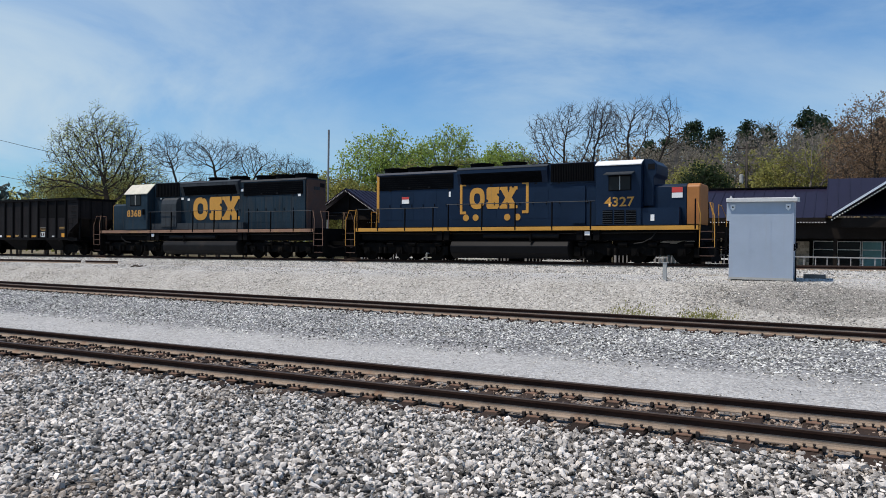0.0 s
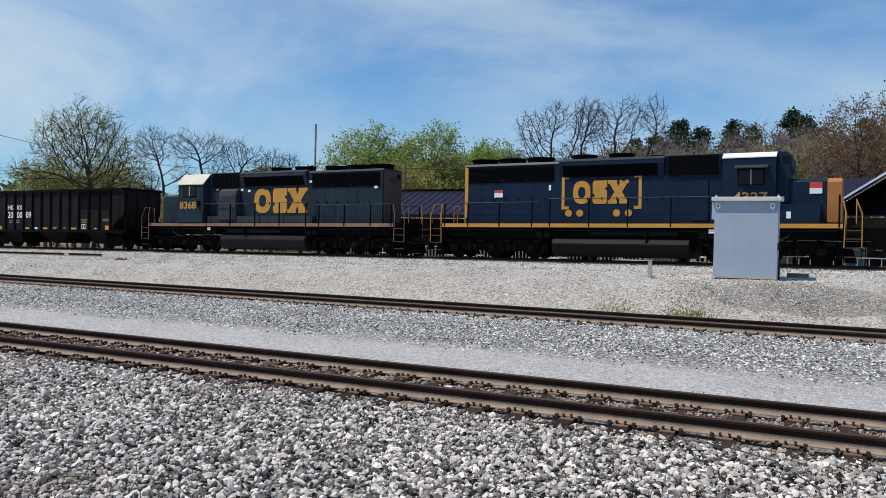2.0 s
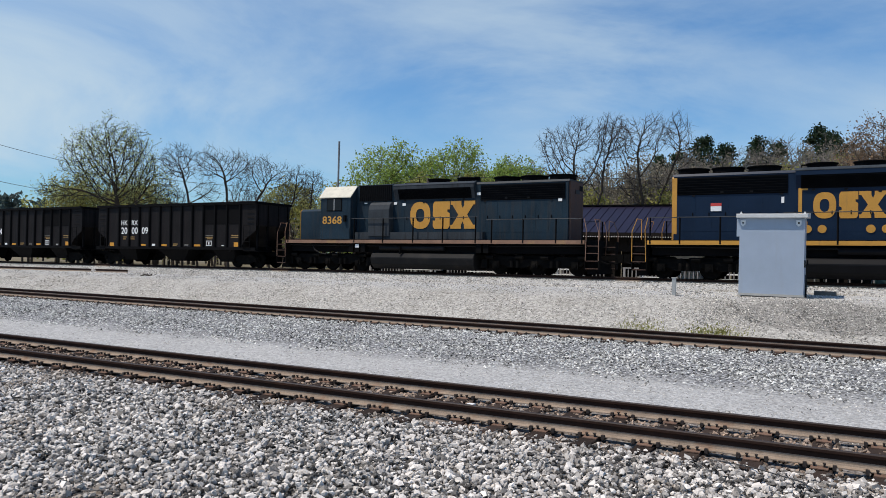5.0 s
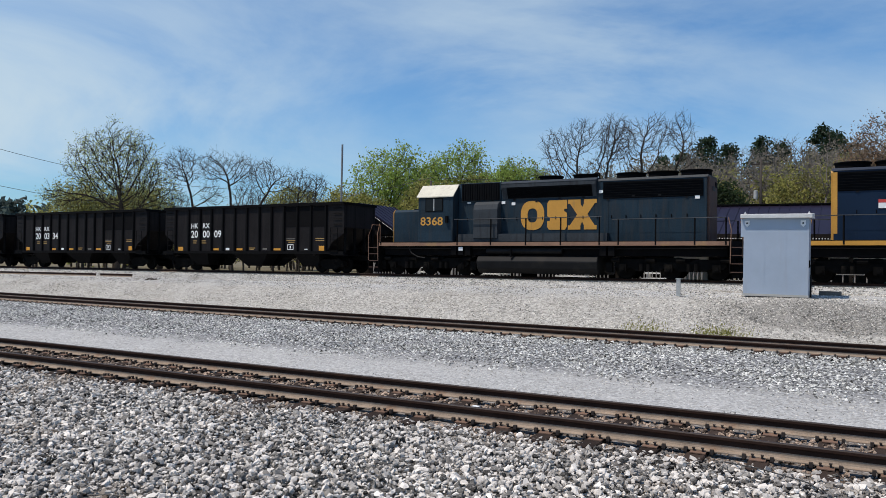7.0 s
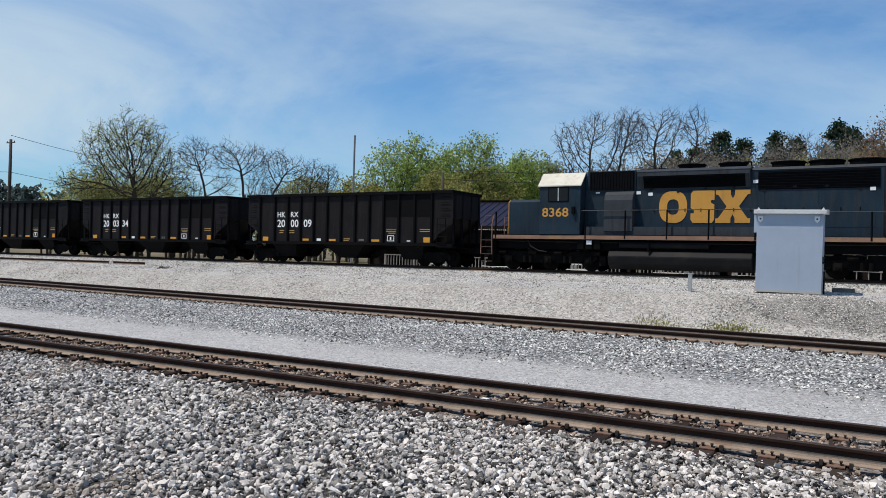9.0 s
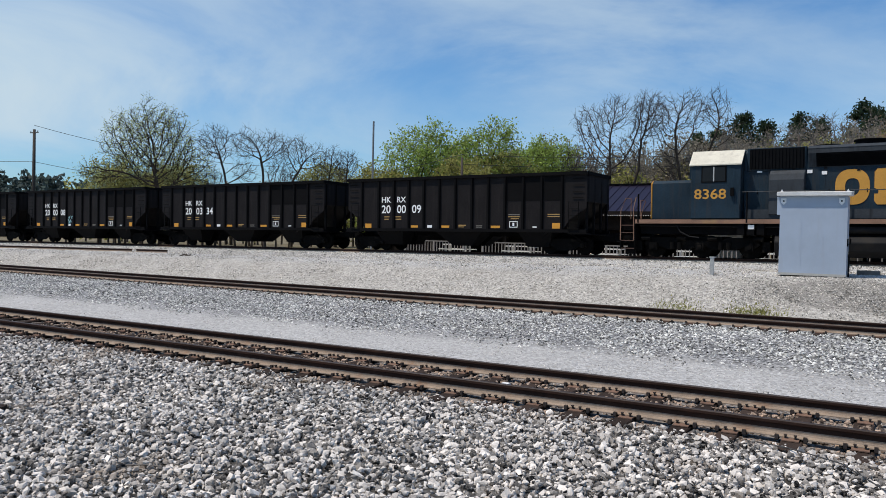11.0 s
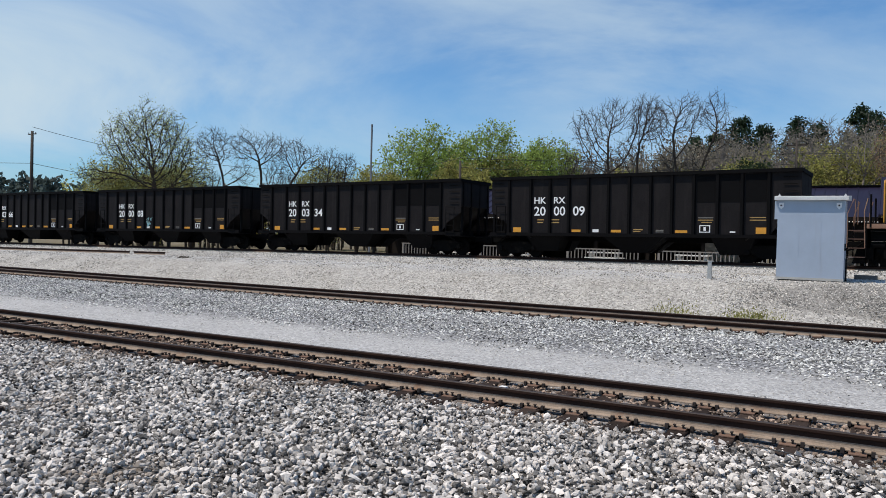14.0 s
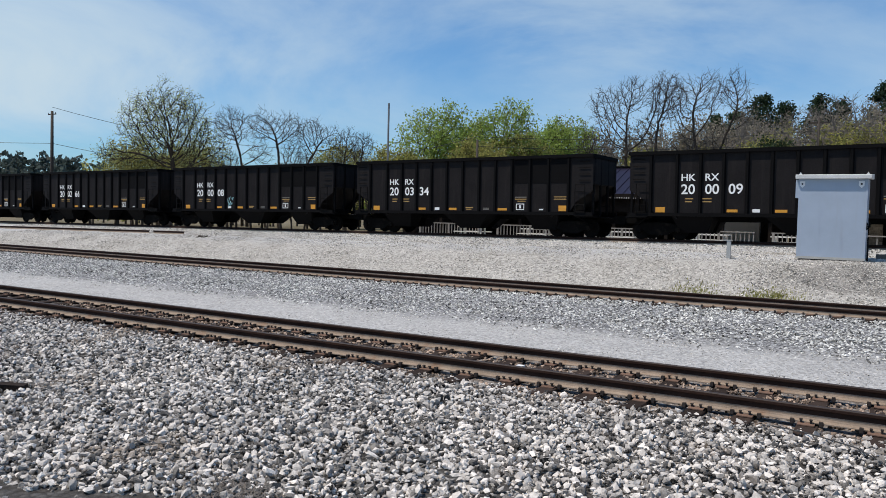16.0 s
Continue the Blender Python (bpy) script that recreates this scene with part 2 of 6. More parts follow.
def leafy(name, col, spread=0.5):
    m = mat(name, col, 0.65, 0, 0.24, 0.35, 4, 0.0, per_island=spread, spec=0.25)
    n, l = m.node_tree.nodes, m.node_tree.links
    p, out = n["Principled BSDF"], n["Material Output"]
    tl, mx = n.new("ShaderNodeBsdfTranslucent"), n.new("ShaderNodeMixShader")
    mx.inputs["Fac"].default_value = 0.5
    l.new(p.inputs["Base Color"].links[0].from_socket, tl.inputs["Color"])
    l.new(p.outputs[0], mx.inputs[1]), l.new(tl.outputs[0], mx.inputs[2]), l.new(mx.outputs[0], out.inputs["Surface"])
    return m


M_BUD = leafy("pale_green_buds", (0.36, 0.41, 0.18))
M_LEAF = leafy("fresh_spring_green_leaves", (0.30, 0.39, 0.09))
M_OLIVE = leafy("yellow_olive_leaves", (0.31, 0.30, 0.09))
# pine green lightened, so distance haze is in the colour
M_PINE = leafy("hazed_dark_pine_needles", (0.035, 0.058, 0.030))
M_MAGNOLIA = leafy("glossy_dark_evergreen_leaves", (0.035, 0.055, 0.022))
M_BROWN = leafy("rusty_brown_spring_leaves", (0.25, 0.165, 0.10))
M_TWIG = leafy("grey_brown_twigs", (0.25, 0.22, 0.16))
M_FARWOOD = leafy("hazy_far_woods", (0.07, 0.095, 0.085))

M_GLASS = bpy.data.materials.new("window_glass")
M_GLASS.use_nodes = True
gp = M_GLASS.node_tree.nodes["Principled BSDF"]
gp.inputs["Base Color"].default_value, gp.inputs["Roughness"].default_value = (0.012, 0.014, 0.016, 1), 0.1
gp.inputs["Specular IOR Level"].default_value = 0.12


def ground_material():
    """Fine pale road stone, with coarse grey ballast in bands along the tracks, tan dirt and a few green weeds."""
    m = bpy.data.materials.new("gravel_ground")
    m.use_nodes = True
    n, l = m.node_tree.nodes, m.node_tree.links
    p = n["Principled BSDF"]
    p.inputs["Roughness"].default_value, p.inputs["Specular IOR Level"].default_value = 0.92, 0.2
    co, sep = n.new("ShaderNodeTexCoord"), n.new("ShaderNodeSeparateXYZ")
    l.new(co.outputs["Object"], sep.inputs[0])

    def tex(scale, detail=5, rough=0.6):
        t = n.new("ShaderNodeTexNoise")
        t.inputs["Scale"].default_value, t.inputs["Detail"].default_value, t.inputs["Roughness"].default_value = scale, detail, rough
        l.new(co.outputs["Object"], t.inputs["Vector"])
        return t.outputs[0]

    def ramp(src, a, b, ca=(0, 0, 0, 1), cb=(1, 1, 1, 1)):
        r = n.new("ShaderNodeValToRGB")
        r.color_ramp.elements[0].position, r.color_ramp.elements[1].position = a, b
        r.color_ramp.elements[0].color, r.color_ramp.elements[1].color = ca, cb
        l.new(src, r.inputs[0])
        return r.outputs[0]

    def mix(fac, a, b, how="MIX"):
        x = n.new("ShaderNodeMixRGB")
        x.blend_type = how
        for sock, v in ((x.inputs["Fac"], fac), (x.inputs["Color1"], a), (x.inputs["Color2"], b)):
            if isinstance(v, (float, tuple)):
                sock.default_value = v
            else:
                l.new(v, sock)
        return x.outputs[0]

    def band(y0, y1, soft, wob=0.8):
        """1 between y0 and y1, with a wandering edge."""
        w = n.new("ShaderNodeMath")
        w.operation, w.inputs[1].default_value = "MULTIPLY_ADD", wob * 2
        l.new(tex(0.6, 4), w.inputs[0]), l.new(sep.outputs["Y"], w.inputs[2])
        res = []
        for e, up in ((y0, True), (y1, False)):
            mr = n.new("ShaderNodeMapRange")
            mr.inputs["From Min"].default_value, mr.inputs["From Max"].default_value = e + wob - soft, e + wob + soft
            if not up:
                mr.inputs["To Min"].default_value, mr.inputs["To Max"].default_value = 1, 0
            l.new(w.outputs[0], mr.inputs["Value"])
            res.append(mr.outputs[0])
        mu = n.new("ShaderNodeMath")
        mu.operation = "MULTIPLY"
        l.new(res[0], mu.inputs[0]), l.new(res[1], mu.inputs[1])
        return mu.outputs[0]

    def cells(scale):
        v = n.new("ShaderNodeTexVoronoi")
        v.inputs["Scale"].default_value = scale
        l.new(co.outputs["Object"], v.inputs["Vector"])
        return v

    fine = mix(ramp(tex(0.35), 0.35, 0.7), (0.375, 0.37, 0.36, 1), (0.50, 0.495, 0.48, 1))
    grit = cells(20)
    fine = mix(0.6, fine, ramp(grit.outputs["Color"], 0.0, 1.0, (0.16, 0.155, 0.15, 1), (0.68, 0.67, 0.65, 1)))
    fine = mix(ramp(tex(7, 6, 0.7), 0.55, 0.75), fine, (0.26, 0.25, 0.23, 1))
    coarse_c = cells(15)
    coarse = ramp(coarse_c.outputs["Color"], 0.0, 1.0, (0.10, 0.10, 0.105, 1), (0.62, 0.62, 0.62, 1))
    # shade between the stones, painted as dark cell edges
    gap_shade = ramp(coarse_c.outputs["Distance"], 0.3, 0.75, (1, 1, 1, 1), (0.22, 0.22, 0.22, 1))
    coarse = mix(1.0, coarse, gap_shade, "MULTIPLY")
    col = mix(band(16.4, 24.4, 0.7), fine, coarse)
    col = mix(band(8.6, 11.9, 0.25, 0.3), col, mix(0.5, coarse, (0.20, 0.15, 0.11, 1)))
    tan = mix(ramp(tex(0.45, 6, 0.65), 0.42, 0.66), (0.47, 0.445, 0.41, 1), (0.27, 0.245, 0.205, 1))
    tan = mix(0.7, tan, ramp(cells(15).outputs["Color"], 0, 1, (0.10, 0.095, 0.085, 1), (0.66, 0.63, 0.57, 1)))
    col = mix(band(24.3, 28.6, 0.7), col, tan)
    # foreground bed painted near black, as the shade in gaps between loose stones
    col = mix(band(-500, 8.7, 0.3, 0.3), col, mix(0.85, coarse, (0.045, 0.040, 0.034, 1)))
    # a spill of darker gravel round the cabinet's mound
    mv = n.new("ShaderNodeMapping")
    mv.inputs["Location"].default_value, mv.inputs["Scale"].default_value = (0.4 / 4.6, -27.0 / 1.7, 0), (1 / 4.6, 1 / 1.7, 0)
    l.new(co.outputs["Object"], mv.inputs["Vector"])
    ml = n.new("ShaderNodeVectorMath")
    ml.operation = "LENGTH"
    l.new(mv.outputs[0], ml.inputs[0])
    ms_ = n.new("ShaderNodeMath")
    ms_.operation = "MULTIPLY_ADD"
    ms_.inputs[1].default_value = 0.7
    l.new(tex(0.9, 5), ms_.inputs[0]), l.new(ml.outputs["Value"], ms_.inputs[2])
    dark_spill = mix(0.5, (0.23, 0.215, 0.19, 1), ramp(cells(14).outputs["Color"], 0, 1, (0.09, 0.085, 0.078, 1), (0.46, 0.44, 0.41, 1)))
    col = mix(ramp(ms_.outputs[0], 0.95, 1.35, (0.85, 0.85, 0.85, 1), (0, 0, 0, 1)), col, dark_spill)
    far = mix(ramp(tex(0.15), 0.4, 0.6), (0.12, 0.105, 0.06, 1), (0.20, 0.165, 0.11, 1))
    col = mix(band(52, 5000, 2.0), col, far)
    l.new(col, p.inputs["Base Color"])
    bp = n.new("ShaderNodeBump")
    bp.inputs["Strength"].default_value, bp.inputs["Distance"].default_value = 0.8, 0.035
    hs = n.new("ShaderNodeMath")
    hs.operation = "ADD"
    l.new(coarse_c.outputs["Distance"], hs.inputs[0]), l.new(tex(30, 4, 0.7), hs.inputs[1])
    inv = n.new("ShaderNodeMath")
    inv.operation, inv.inputs[0].default_value = "SUBTRACT", 1.0
    l.new(hs.outputs[0], inv.inputs[1]), l.new(inv.outputs[0], bp.inputs["Height"]), l.new(bp.outputs[0], p.inputs["Normal"])
    return m


M_GROUND = ground_material()


# ---- mesh helpers ----
def part(name, bm, material, parent=None, label="", bevel=0.0, smooth=False):
    """Link a bmesh as one mesh object, under a thing or a part."""
    if bevel:
        edges = [e for e in bm.edges if len(e.link_faces) == 2 and e.calc_face_angle(0) > 0.6]
        bmesh.ops.bevel(bm, geom=edges, offset=bevel, segments=1, affect="EDGES", clamp_overlap=True)
    me = bpy.data.meshes.new(name)
    bm.to_mesh(me)
    bm.free()
    for m in material if isinstance(material, (list, tuple)) else (material,):
        me.materials.append(m)
    if smooth:
        for f in me.polygons:
            f.use_smooth = True
    ob = new(name, me)
    ob.parent = parent
    return tagged(ob, label=label)


def raw(name, verts, faces, material, parent=None, label=""):
    me = bpy.data.meshes.new(name)
    me.from_pydata([tuple(v) for v in verts], [], faces)
    me.materials.append(material)
    ob = new(name, me)
    ob.parent = parent
    return tagged(ob, label=label)


def shared(name, me, m, parent):
    """A piece on a mesh that alike pieces share."""
    ob = new(name, me)
    ob.parent = parent
    ob.matrix_basis = m
    return ob


def empty(name, label, category, group=""):
    ob = new(name)
    ob.empty_display_size = 0.3
    return tagged(ob, label=label, category=category, group=group)


def box(bm, x0, x1, y0, y1, z0, z1, mi=0):
    v = [bm.verts.new(c) for c in ((x0, y0, z0), (x1, y0, z0), (x1, y1, z0), (x0, y1, z0), (x0, y0, z1), (x1, y0, z1), (x1, y1, z1), (x0, y1, z1))]
    for q in ((3, 2, 1, 0), (4, 5, 6, 7), (0, 1, 5, 4), (1, 2, 6, 5), (2, 3, 7, 6), (3, 0, 4, 7)):
        bm.faces.new([v[i] for i in q]).material_index = mi
    return bm


def prism(bm, pts, axis, a, b, mi=0):
    """Sweep a closed outline along an axis from a to b; the outline is (y, z), (x, z) or (x, y) for axis x, y, z."""
    def at(p, k):
        return (k, *p) if axis == "x" else (p[0], k, p[1]) if axis == "y" else (*p, k)
    r0, r1 = [bm.verts.new(at(p, a)) for p in pts], [bm.verts.new(at(p, b)) for p in pts]
    k = len(pts)
    fs = [bm.faces.new(r0), bm.faces.new(r1[::-1])]
    for i in range(k):
        fs.append(bm.faces.new((r0[i], r1[i], r1[(i + 1) % k], r0[(i + 1) % k])))
    for f in fs:
        f.material_index = mi
    bmesh.ops.recalc_face_normals(bm, faces=fs)
    return bm


def circle(cx, cy, r, k, r2=None, a0=0.0):
    return [(cx + r * math.cos(a0 + 2 * math.pi * i / k), cy + (r2 or r) * math.sin(a0 + 2 * math.pi * i / k)) for i in range(k)]


def cyl(bm, axis, c, r, a, b, k=16, mi=0):
    return prism(bm, circle(c[0], c[1], r, k), axis, a, b, mi)


def rod(bm, pts, r, k=6):
    """A round bar through the points."""
    pts = [Vector(p) for p in pts]
    rings = []
    for i, p in enumerate(pts):
        d = (pts[min(i + 1, len(pts) - 1)] - pts[max(i - 1, 0)]).normalized()
        s = d.orthogonal().normalized() if abs(d.z) > 0.95 else d.cross(Vector((0, 0, 1))).normalized()
        u = s.cross(d)
        rings.append([bm.verts.new(p + r * (math.cos(2 * math.pi * j / k) * s + math.sin(2 * math.pi * j / k) * u)) for j in range(k)])
    for a, b in zip(rings, rings[1:]):
        for j in range(k):
            bm.faces.new((a[j], a[(j + 1) % k], b[(j + 1) % k], b[j]))
    bm.faces.new(rings[0][::-1]), bm.faces.new(rings[-1])
    return bm


def B():
    return bmesh.new()


def writing(name, text, x0, x1, z0, z1, y, material, parent, face=-1, label=""):
    """Raised lettering in the built-in font, filling x0..x1 and z0..z1 on a side plane at y; face -1 reads from -y."""
    cu = bpy.data.curves.new(name, "FONT")
    cu.body, cu.extrude, cu.resolution_u, cu.offset = text, 0.0, 3, 0.016
    tmp = bpy.data.objects.new("lettering", cu)
    scene.collection.objects.link(tmp)
    bpy.context.view_layer.update()
    me = bpy.data.meshes.new_from_object(tmp.evaluated_get(bpy.context.evaluated_depsgraph_get()))
    bpy.data.objects.remove(tmp)
    bpy.data.curves.remove(cu)
    co = np.array([v.co for v in me.vertices])
    lo, hi = co.min(0), co.max(0)
    u = (co[:, 0] - lo[0]) / (hi[0] - lo[0])
    w = (co[:, 1] - lo[1]) / (hi[1] - lo[1])
    for v, a, b in zip(me.vertices, u, w):
        v.co = (x0 + (x1 - x0) * a if face < 0 else x1 - (x1 - x0) * a, y, z0 + (z1 - z0) * b)
    me.name = name
    me.materials.clear()
    me.materials.append(material)
    ob = new(name, me)
    ob.parent = parent
    return tagged(ob, label=label)


# ---- the lie of the land ----
T_AL, T_Y, T_Z, T_GRADE = radians(2.05), 36.47, 1.54, 0.01   # the main line: turn, place, rail height at x = 0, climb
TRACK1, TRACK2 = 9.74, 21.75                                  # near rail of each near track
GAUGE = 1.51


def main_line(s, lat=0.0, h=0.0):
    return Vector((s * math.cos(T_AL) + lat * math.sin(T_AL), T_Y - s * math.sin(T_AL) + lat * math.cos(T_AL), T_Z + T_GRADE * s + h))


def smooth(a, b, v):
    k = np.clip((v - a) / (b - a), 0, 1)
    return k * k * (3 - 2 * k)


def land(x, y):
    """Height of the ground."""
    x, y = np.asarray(x, float), np.asarray(y, float)
    line_y = T_Y - np.clip(x, -400, 200) * math.tan(T_AL)
    rail = T_Z + T_GRADE * np.clip(x, -160, 120)
    z = -0.05 - 0.16 * smooth(11.6, 13.0, y) + 0.175 * smooth(16.0, 20.4, y) - 0.135 * smooth(23.8, 24.8, y)
    plateau = rail - 0.36
    z = z + (plateau + 0.17) * (0.82 * smooth(24.2, 28.6, y) + 0.18 * smooth(27, 31, y))
    d = y - line_y
    z = z + 0.17 * smooth(-3.4, -2.0, d) * (1 - smooth(1.6, 3.2, d)) - 0.40 * smooth(1.6, 3.4, d)
    hump = np.exp(-(((x + 2.2) / 2.6) ** 2 + ((y - 27.6) / 1.5) ** 2))
    z = z + 0.16 * hump
    # far hill behind the depot
    z = z + 10.5 * smooth(70, 150, y) * smooth(-75, 10, x) * (y < 900)
    z = z + 2.5 * smooth(150, 400, np.hypot(x, y)) * (x < -75)
    return z


def wob(x, y, s):
    return (np.sin(x * 1.7 * s + 1.3 * np.sin(y * 1.1 * s)) + np.sin(y * 2.3 * s + 0.7 * np.cos(x * 1.9 * s)) + np.sin((x + y) * 3.1 * s)) / 3


gx = np.concatenate([-np.geomspace(2400, 66, 26), np.arange(-64, 14, 0.4), np.geomspace(15, 2400, 26)])
gy = np.concatenate([-np.geomspace(2400, 4, 16), np.arange(-3, 46, 0.25), np.geomspace(46.5, 2400, 44)])
GX, GY = np.meshgrid(gx, gy)
near = (GX > -70) & (GX < 16) & (GY > -4) & (GY < 48)
GZ = land(GX, GY) + np.where(near, 0.018 * wob(GX, GY, 1.0) + 0.012 * wob(GX, GY, 3.3), 0)
gi = np.arange(GX.size).reshape(GX.shape)
gq = np.stack([gi[:-1, :-1], gi[:-1, 1:], gi[1:, 1:], gi[1:, :-1]], -1).reshape(-1, 4)
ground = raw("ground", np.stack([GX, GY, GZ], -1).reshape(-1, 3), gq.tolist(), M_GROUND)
for f in ground.data.polygons:
    f.use_smooth = True
tagged(ground, "pale fine gravel yard with coarse grey ballast beside the tracks", "ground", kind="structure")


# ---- railway tracks ----
def rail_mesh(name, x0, x1):
    """136-pound rail along x: foot, web and head; the running surface is polished."""
    half = [(-0.076, 0.0), (-0.076, 0.012), (-0.02, 0.028), (-0.0095, 0.05), (-0.0095, 0.082), (-0.0095, 0.135), (-0.036, 0.148), (-0.037, 0.178), (-0.028, 0.186)]
    out = half + [(-a, b) for a, b in reversed(half)]
    bm = B()
    prism(bm, out, "x", x0, x1)
    for f in bm.faces:
        z = f.calc_center_median().z
        if abs(f.normal.x) < 0.5:
            # upper web stays dark as the head's painted shadow; lower web and foot are dusty
            f.material_index = 1 if z > 0.18 else 2 if z < 0.08 else 0
    me = bpy.data.meshes.new(name)
    bm.to_mesh(me)
    bm.free()
    for m in (M_RAIL, M_RAILTOP, M_RAILFOOT):
        me.materials.append(m)
    return me


def tie_meshes():
    bm = box(B(), -0.115, 0.115, -1.3, 1.3, -0.18, 0.0)
    bmesh.ops.bevel(bm, geom=bm.edges[:], offset=0.012, segments=1, affect="EDGES")
    tie = bpy.data.meshes.new("tie")
    bm.to_mesh(tie), bm.free(), tie.materials.append(M_TIE)
    bm = prism(B(), [(-0.19, 0), (0.17, 0), (0.17, 0.012), (0.085, 0.02), (-0.085, 0.02), (-0.19, 0.012)], "x", -0.09, 0.09)
    plate = bpy.data.meshes.new("tie_plate")
    bm.to_mesh(plate), bm.free(), plate.materials.append(M_PLATE)
    bm = box(B(), -0.011, 0.011, -0.011, 0.011, -0.02, 0.03)
    box(bm, -0.016, 0.016, -0.026, 0.014, 0.03, 0.042)
    spike = bpy.data.meshes.new("spike")
    bm.to_mesh(spike), bm.free(), spike.materials.append(M_ANCHOR)
    bm = box(B(), -0.018, 0.018, -0.10, 0.09, -0.035, 0.0)
    box(bm, -0.02, 0.02, -0.11, -0.06, -0.02, 0.032)
    anchor = bpy.data.meshes.new("rail_anchor")
    bm.to_mesh(anchor), bm.free(), anchor.materials.append(M_ANCHOR)
    return tie, plate, spike, anchor


TIE, PLATE, SPIKE, ANCHOR = tie_meshes()
RAIL_BASE = 0.016
rail_me = rail_mesh("rail", -420, 60)


def track(label, y_near, base, first, last, near_from, detail, step=0.64, seed=1):
    """Two rails on ties; plates, spikes and anchors where they show. base: pose of the track's own frame."""
    rnd = random.Random(seed)
    tr = empty("railway_track", label, "railway track")
    tr.matrix_basis = base
    for side in (0, GAUGE):
        shared("rail", rail_me, pose(0, y_near + side, RAIL_BASE), tr)
    x, far_v, far_f = first, [], []
    mid = y_near + GAUGE / 2
    while x < last:
        w = rnd.uniform(-0.05, 0.05)
        if x > near_from:
            shared("tie", TIE, pose(x + w, mid + rnd.uniform(-0.06, 0.06), rnd.uniform(-0.012, 0.0), 0, 0, rnd.uniform(-1.5, 1.5)), tr)
            for k, yr in enumerate((y_near, y_near + GAUGE)):
                shared("tie_plate", PLATE, pose(x + w, yr, -0.002, 0, 0, 0 if k else 180), tr)
                if detail:
                    for dx, dy in ((-0.055, -0.09), (0.05, -0.10), (0.055, 0.09)):
                        shared("spike", SPIKE, pose(x + w + dx, yr + dy, 0.012 + rnd.uniform(0, 0.012), 0, 0, 0 if dy < 0 else 180), tr)
                if detail or k == 0:
                    for dx in (-0.15, 0.15):
                        shared("rail_anchor", ANCHOR, pose(x + w + dx, yr, RAIL_BASE), tr)
        else:
            c = len(far_v)
            for dz in (-0.18, 0.0):
                far_v += [(x - 0.115, mid - 1.3, dz), (x + 0.115, mid - 1.3, dz), (x + 0.115, mid + 1.3, dz), (x - 0.115, mid + 1.3, dz)]
            far_f += [(c + 4, c + 5, c + 6, c + 7), (c, c + 1, c + 5, c + 4), (c + 1, c + 2, c + 6, c + 5), (c + 2, c + 3, c + 7, c + 6), (c + 3, c, c + 4, c + 7)]
        x += step
    if far_v:
        tagged(raw("distant_ties", far_v, far_f, M_TIE, tr), kind="stuff")
    return tr


track("rusty siding track on dark wooden ties in coarse ballast", TRACK1, Matrix(), -200, 6, -30, True, seed=3)
track("rusty second siding track with dark wooden ties", TRACK2, Matrix(), -200, 8, -48, False, seed=5)
base_main = Matrix.Translation(main_line(0, 0, -0.202)) @ pose(0, 0, 0, 0, -math.degrees(math.atan(T_GRADE)), -math.degrees(T_AL))
track("main line track under the train on a raised ballast bed", -GAUGE / 2, base_main, -200, 30, -55, False, step=0.6, seed=7)


# ---- the train ----
WHEEL_R = 0.508


def emblem(parent, xs, z0, z1, y, face, material):
    """The owner's big mark, as plain blocks: a ring, a slotted slab and an hourglass."""
    xs = sorted(xs) if face < 0 else sorted(xs, reverse=True)
    x0, x1 = xs
    step = (x1 - x0) / 3.0
    zc, zh = (z0 + z1) / 2, (z1 - z0) / 2
    bm = B()
    def rounded(rx, rz, k=28):
        out = []
        for j in range(k):
            c, w = math.cos(2 * math.pi * j / k), math.sin(2 * math.pi * j / k)
            out.append((x0 + step * 0.48 + rx * math.copysign(abs(c) ** 0.8, c), zc + rz * math.copysign(abs(w) ** 0.8, w)))
        return out
    o, i = [[bm.verts.new((p[0], y, p[1])) for p in ring] for ring in (rounded(abs(step) * 0.48, zh), rounded(abs(step) * 0.20, zh * 0.48))]
    for k in range(28):
        bm.faces.new((o[k], o[(k + 1) % 28], i[(k + 1) % 28], i[k]))
    part("emblem_ring", bm, material, parent)
    a, b = x0 + step * 1.08, x0 + step * 1.86
    bm = B()
    q = [(0.1, 0), (0.9, 0), (1, 0.1), (1, 0.56), (0.86, 0.62), (0.86, 0.7), (1, 0.7), (1, 1), (0.1, 1), (0, 0.9), (0, 0.46), (0.14, 0.4), (0.14, 0.3), (0, 0.3), (0, 0.1)]
    bm.faces.new([bm.verts.new((a + (b - a) * u, y, z0 + (z1 - z0) * w)) for u, w in q])
    part("emblem_slab", bm, material, parent)
    a, b = x0 + step * 1.9, x0 + step * 3.0
    q = [(0, 0), (0.44, 0), (0.44, 0.14), (0.5, 0.26), (0.56, 0.14), (0.56, 0), (1, 0), (1, 0.14), (0.93, 0.14), (0.68, 0.5), (0.93, 0.86), (1, 0.86), (1, 1), (0.56, 1), (0.56, 0.86), (0.5, 0.74), (0.44, 0.86), (0.44, 1), (0, 1), (0, 0.86), (0.07, 0.86), (0.32, 0.5), (0.07, 0.14), (0, 0.14)]
    bm = B()
    bm.faces.new([bm.verts.new((a + (b - a) * u, y, z0 + (z1 - z0) * w)) for u, w in q])
    part("emblem_hourglass", bm, material, parent)


def plate_part(name, x0, x1, z0, z1, y, face, material, parent, thick=0.006, label=""):
    """A thin plate on a side plane."""
    lo, hi = (y - thick, y) if face < 0 else (y, y + thick)
    return part(name, box(B(), min(x0, x1), max(x0, x1), lo, hi, z0, z1), material, parent, label)


